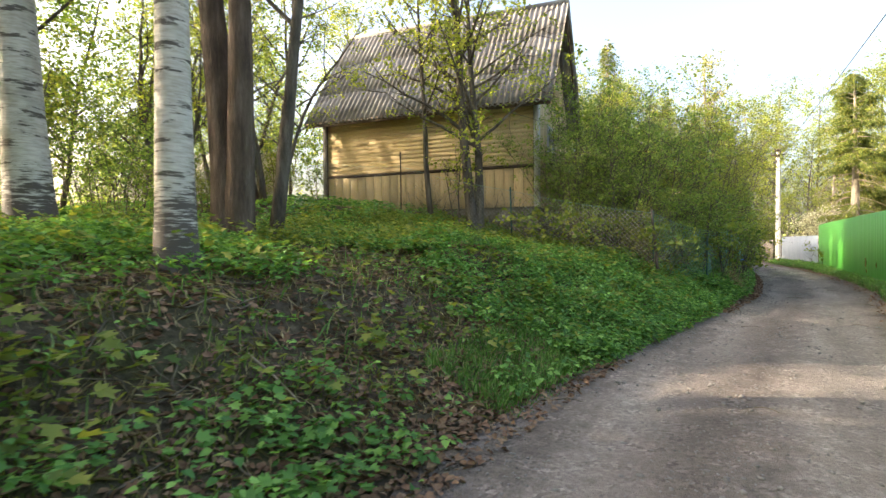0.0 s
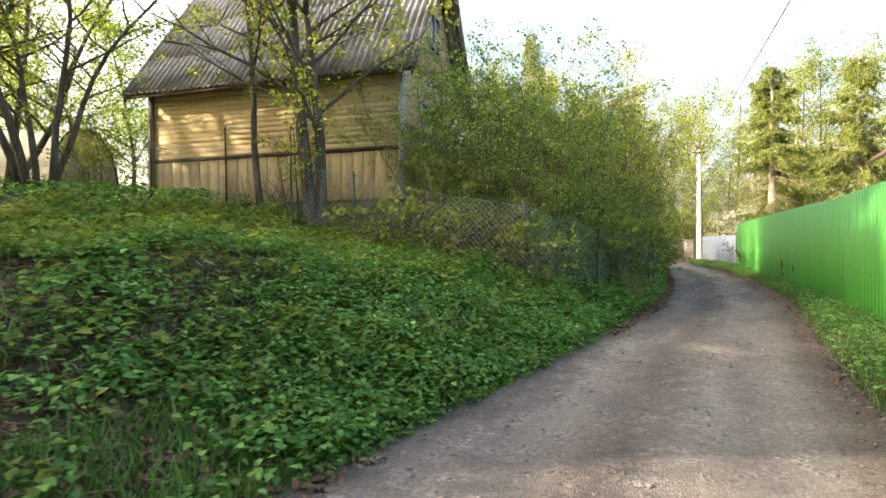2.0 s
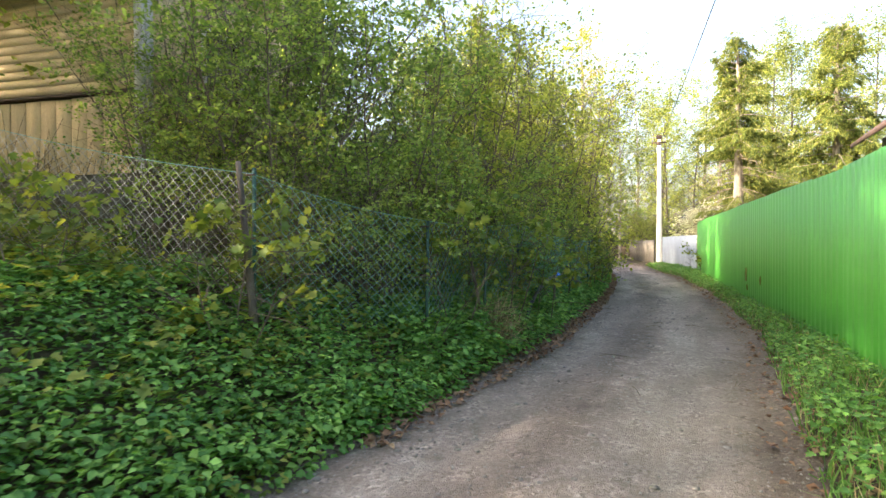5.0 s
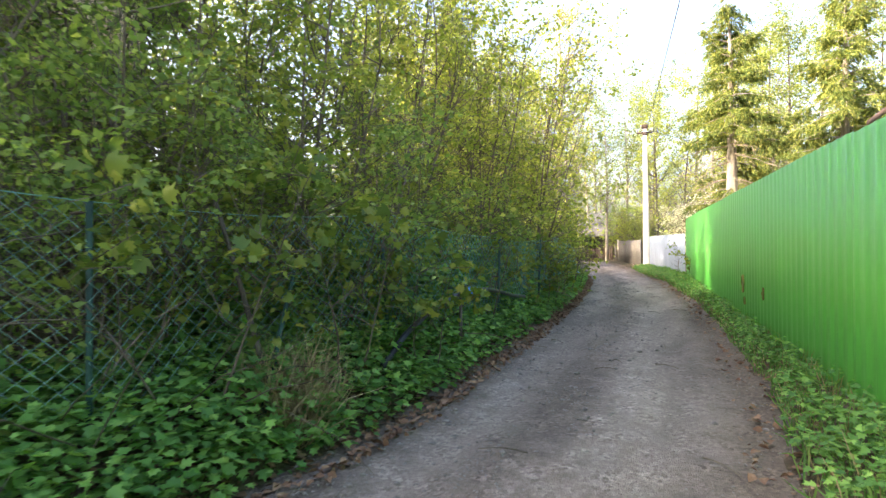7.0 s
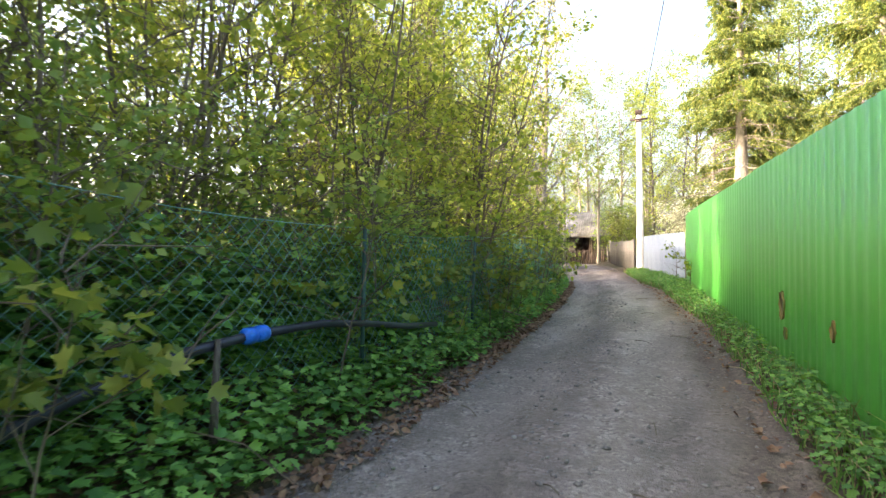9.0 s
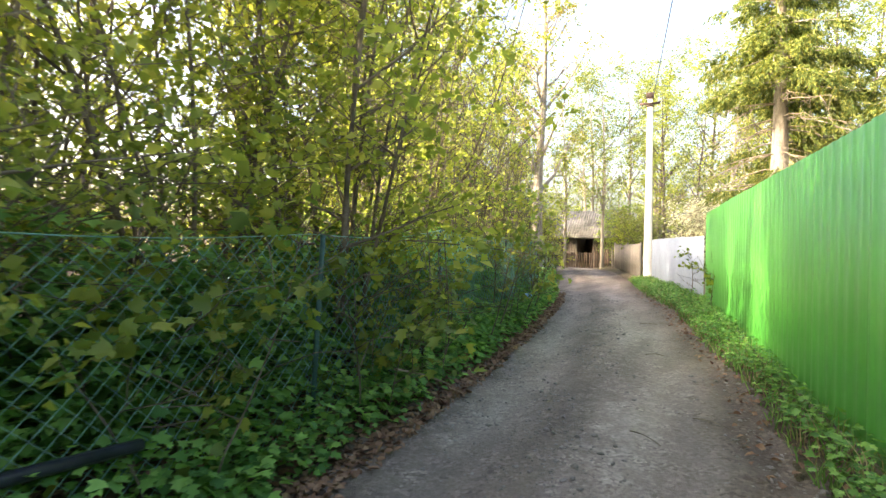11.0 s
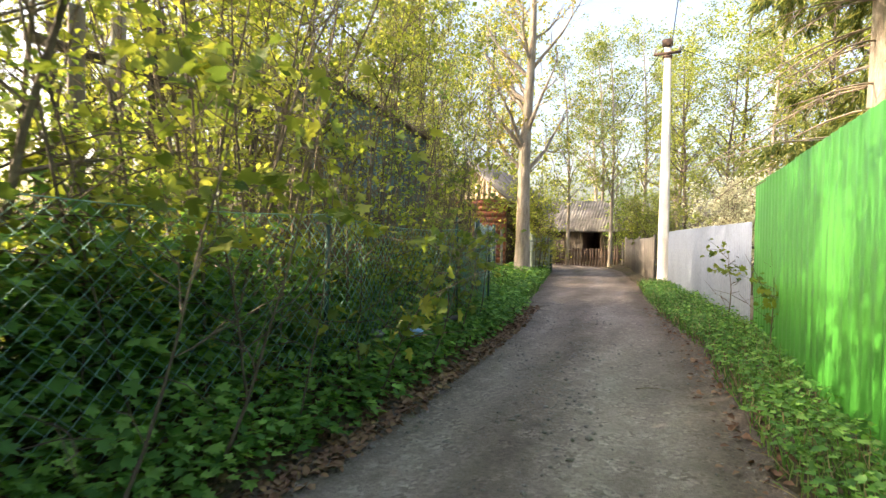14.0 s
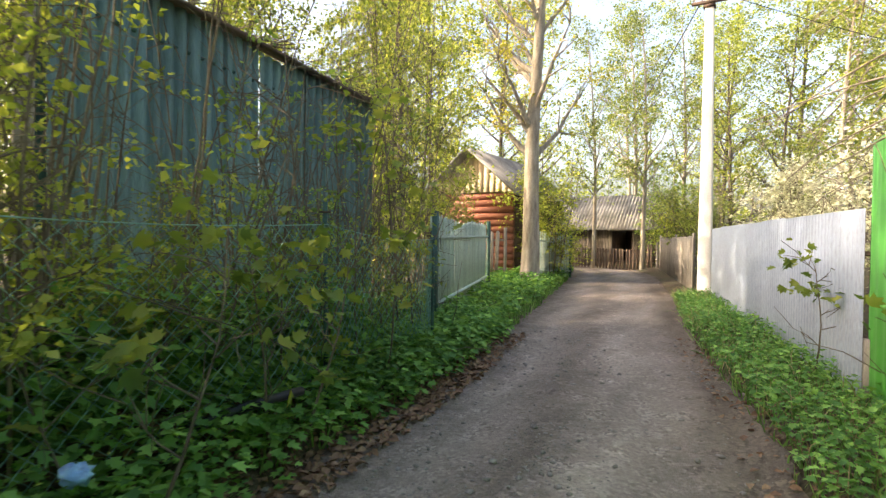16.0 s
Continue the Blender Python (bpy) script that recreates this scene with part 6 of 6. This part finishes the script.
g = Geo()
for n, mid, wide in ((15000, 0.45, 0.08), (13000, 0.14, 0.07), (4500, 0.92, 0.05), (5000, 0.5, 0.3)):
    g.add(*stones(n, -1, 34, band(mid, wide), 0.003, 0.013, 2.2, OCT[:6], GRIT_F))
tagged(part("grit", g, "stone"), "dark grit and clods strewn along the lane", "stones", kind="stuff")
g = Geo()
for n, mid, wide in ((2800, 0.48, 0.09), (2600, 0.15, 0.07), (800, 0.9, 0.06), (1000, 0.5, 0.3)):
    g.add(*stones(n, -1, 34, band(mid, wide), 0.007, 0.025, 2.4, OCT, OCT_F))
tagged(part("pebbles", g, "stone"), "small grey stones scattered over the lane", "stones", kind="stuff")

# Twigs: dry canes behind the fence, roots and sticks on the bank.
g = Geo()
for k in range(1300):
    s = rng.random()
    y = 12.7 + 19.5 * s ** 1.3 if k > 750 else 11.25 + 1.3 * rng.random()
    x = edge_l(y) - 0.35 - 1.2 * rng.random() if k > 750 else -8.5 + 5.9 * rng.random()
    z = float(height(x, y))
    flat = rng.random() < 0.45
    w = rng.normal(0, 1, 3) * (1, 1, 0.25) + np.array([0, 0, 0.35 if flat else 1.9])
    g.tube(wander(rng, (x, y, z - 0.03), w, 0.5 + 0.9 * rng.random(), 5, 0.16, -0.05), np.linspace(0.006, 0.002, 5), 3, False)
tagged(part("dry_canes", g, "twig"), "tangle of dry grey canes along the fence", "brushwood", kind="stuff")
g = Geo()
for k in range(130):
    x, y, d = (float(v[0]) for v in scatter(rng, 1, 0.5, 9.0, -1, 0.2, 3.0))
    line = wander(rng, (x, y, 0), rng.normal(0, 1, 3) * (1, 1, 0.02), 0.25 + 0.45 * rng.random(), 6, 0.2)
    line[:, 2] = height(line[:, 0], line[:, 1]) + 0.015 + 0.02 * rng.random()
    g.tube(line, np.linspace(0.007, 0.003, 6), 4, False)
tagged(part("roots", g, "twig"), "thin exposed roots and fallen twigs on the bank", "roots", kind="stuff")


def stick(a, b, r, material, label):
    line = np.array([np.array(a) + (np.array(b) - np.array(a)) * t + np.array([0, 0, 0.02 * math.sin(3 * t)]) for t in np.linspace(0, 1, 5)])
    tagged(part("stick", Geo().tube(line, np.linspace(r, r * 0.6, 5), 6), material), label, "stick")


for k in range(26):
    y = 2.5 + 25.5 * rng.random()
    a, b = road_sides(np.array([y]))
    x = float(a[0] + (b[0] - a[0]) * (0.08 + 0.84 * rng.random()))
    t = 6.283 * rng.random()
    h = 0.06 + 0.1 * rng.random()
    z = float(road_z(x, y, (x - a[0]) / (b[0] - a[0]) - 0.5)) + 0.008
    stick((x - h * math.cos(t), y - h * math.sin(t), z), (x + h * math.cos(t), y + h * math.sin(t), z), 0.005, "twig", "small dry twig lying on the gravel lane")
stick((-2.93, 2.2, 0.60), (-2.37, 2.15, 0.36), 0.009, "dry", "pale fallen stick on the bank")
stick((-2.35, 11.25, 0.55), (-2.47, 11.2, 1.95), 0.035, "bark", "upright wooden stake against the chain-link")
stick((-1.5, 13.9, 0.4), (-1.62, 13.6, 1.6), 0.02, "bark", "leaning grey wooden stake at the fence")
stick((-1.42, 13.75, 0.3), (-1.62, 14.3, 1.15), 0.022, "post_green", "leaning blue-green metal prop at the chain-link")
stick((-1.32, 16.55, 0.3), (-1.33, 16.6, 0.80), 0.024, "bark", "short wooden peg under the pipe")
stick((-1.42, 21.35, 0.42), (-1.15, 21.75, 0.24), 0.01, "dry", "pale dry stick in the weeds")

# Litter in the weeds.
rng = np.random.default_rng(55)
th, ph = np.meshgrid(np.linspace(0, 6.283, 13), np.linspace(0.1, 3.0, 8))
rr = 0.05 * (1 + 0.35 * rng.normal(0, 1, th.shape) * 0.6)
rr[:, -1] = rr[:, 0]
v = np.stack([rr * np.sin(ph) * np.cos(th) * 1.3, rr * np.sin(ph) * np.sin(th), rr * np.cos(ph) * 0.7], -1).reshape(-1, 3) + np.array([-2.12, 27.05, 0.46])
i = (np.arange(7)[:, None] * 13 + np.arange(12)[None]).ravel()[:, None]
shift = np.array([-0.14, -0.42, 0.03])
tagged(part("cloth_rag", Geo().add(v + shift, i + np.array([0, 1, 14, 13])), "rag"), "crumpled grey rag lying in the weeds", "rag")
tagged(part("plastic_bag", Geo().add(v, i + np.array([0, 1, 14, 13])), "plastic_bag"), "crumpled pale blue plastic bag in the weeds", "bag")
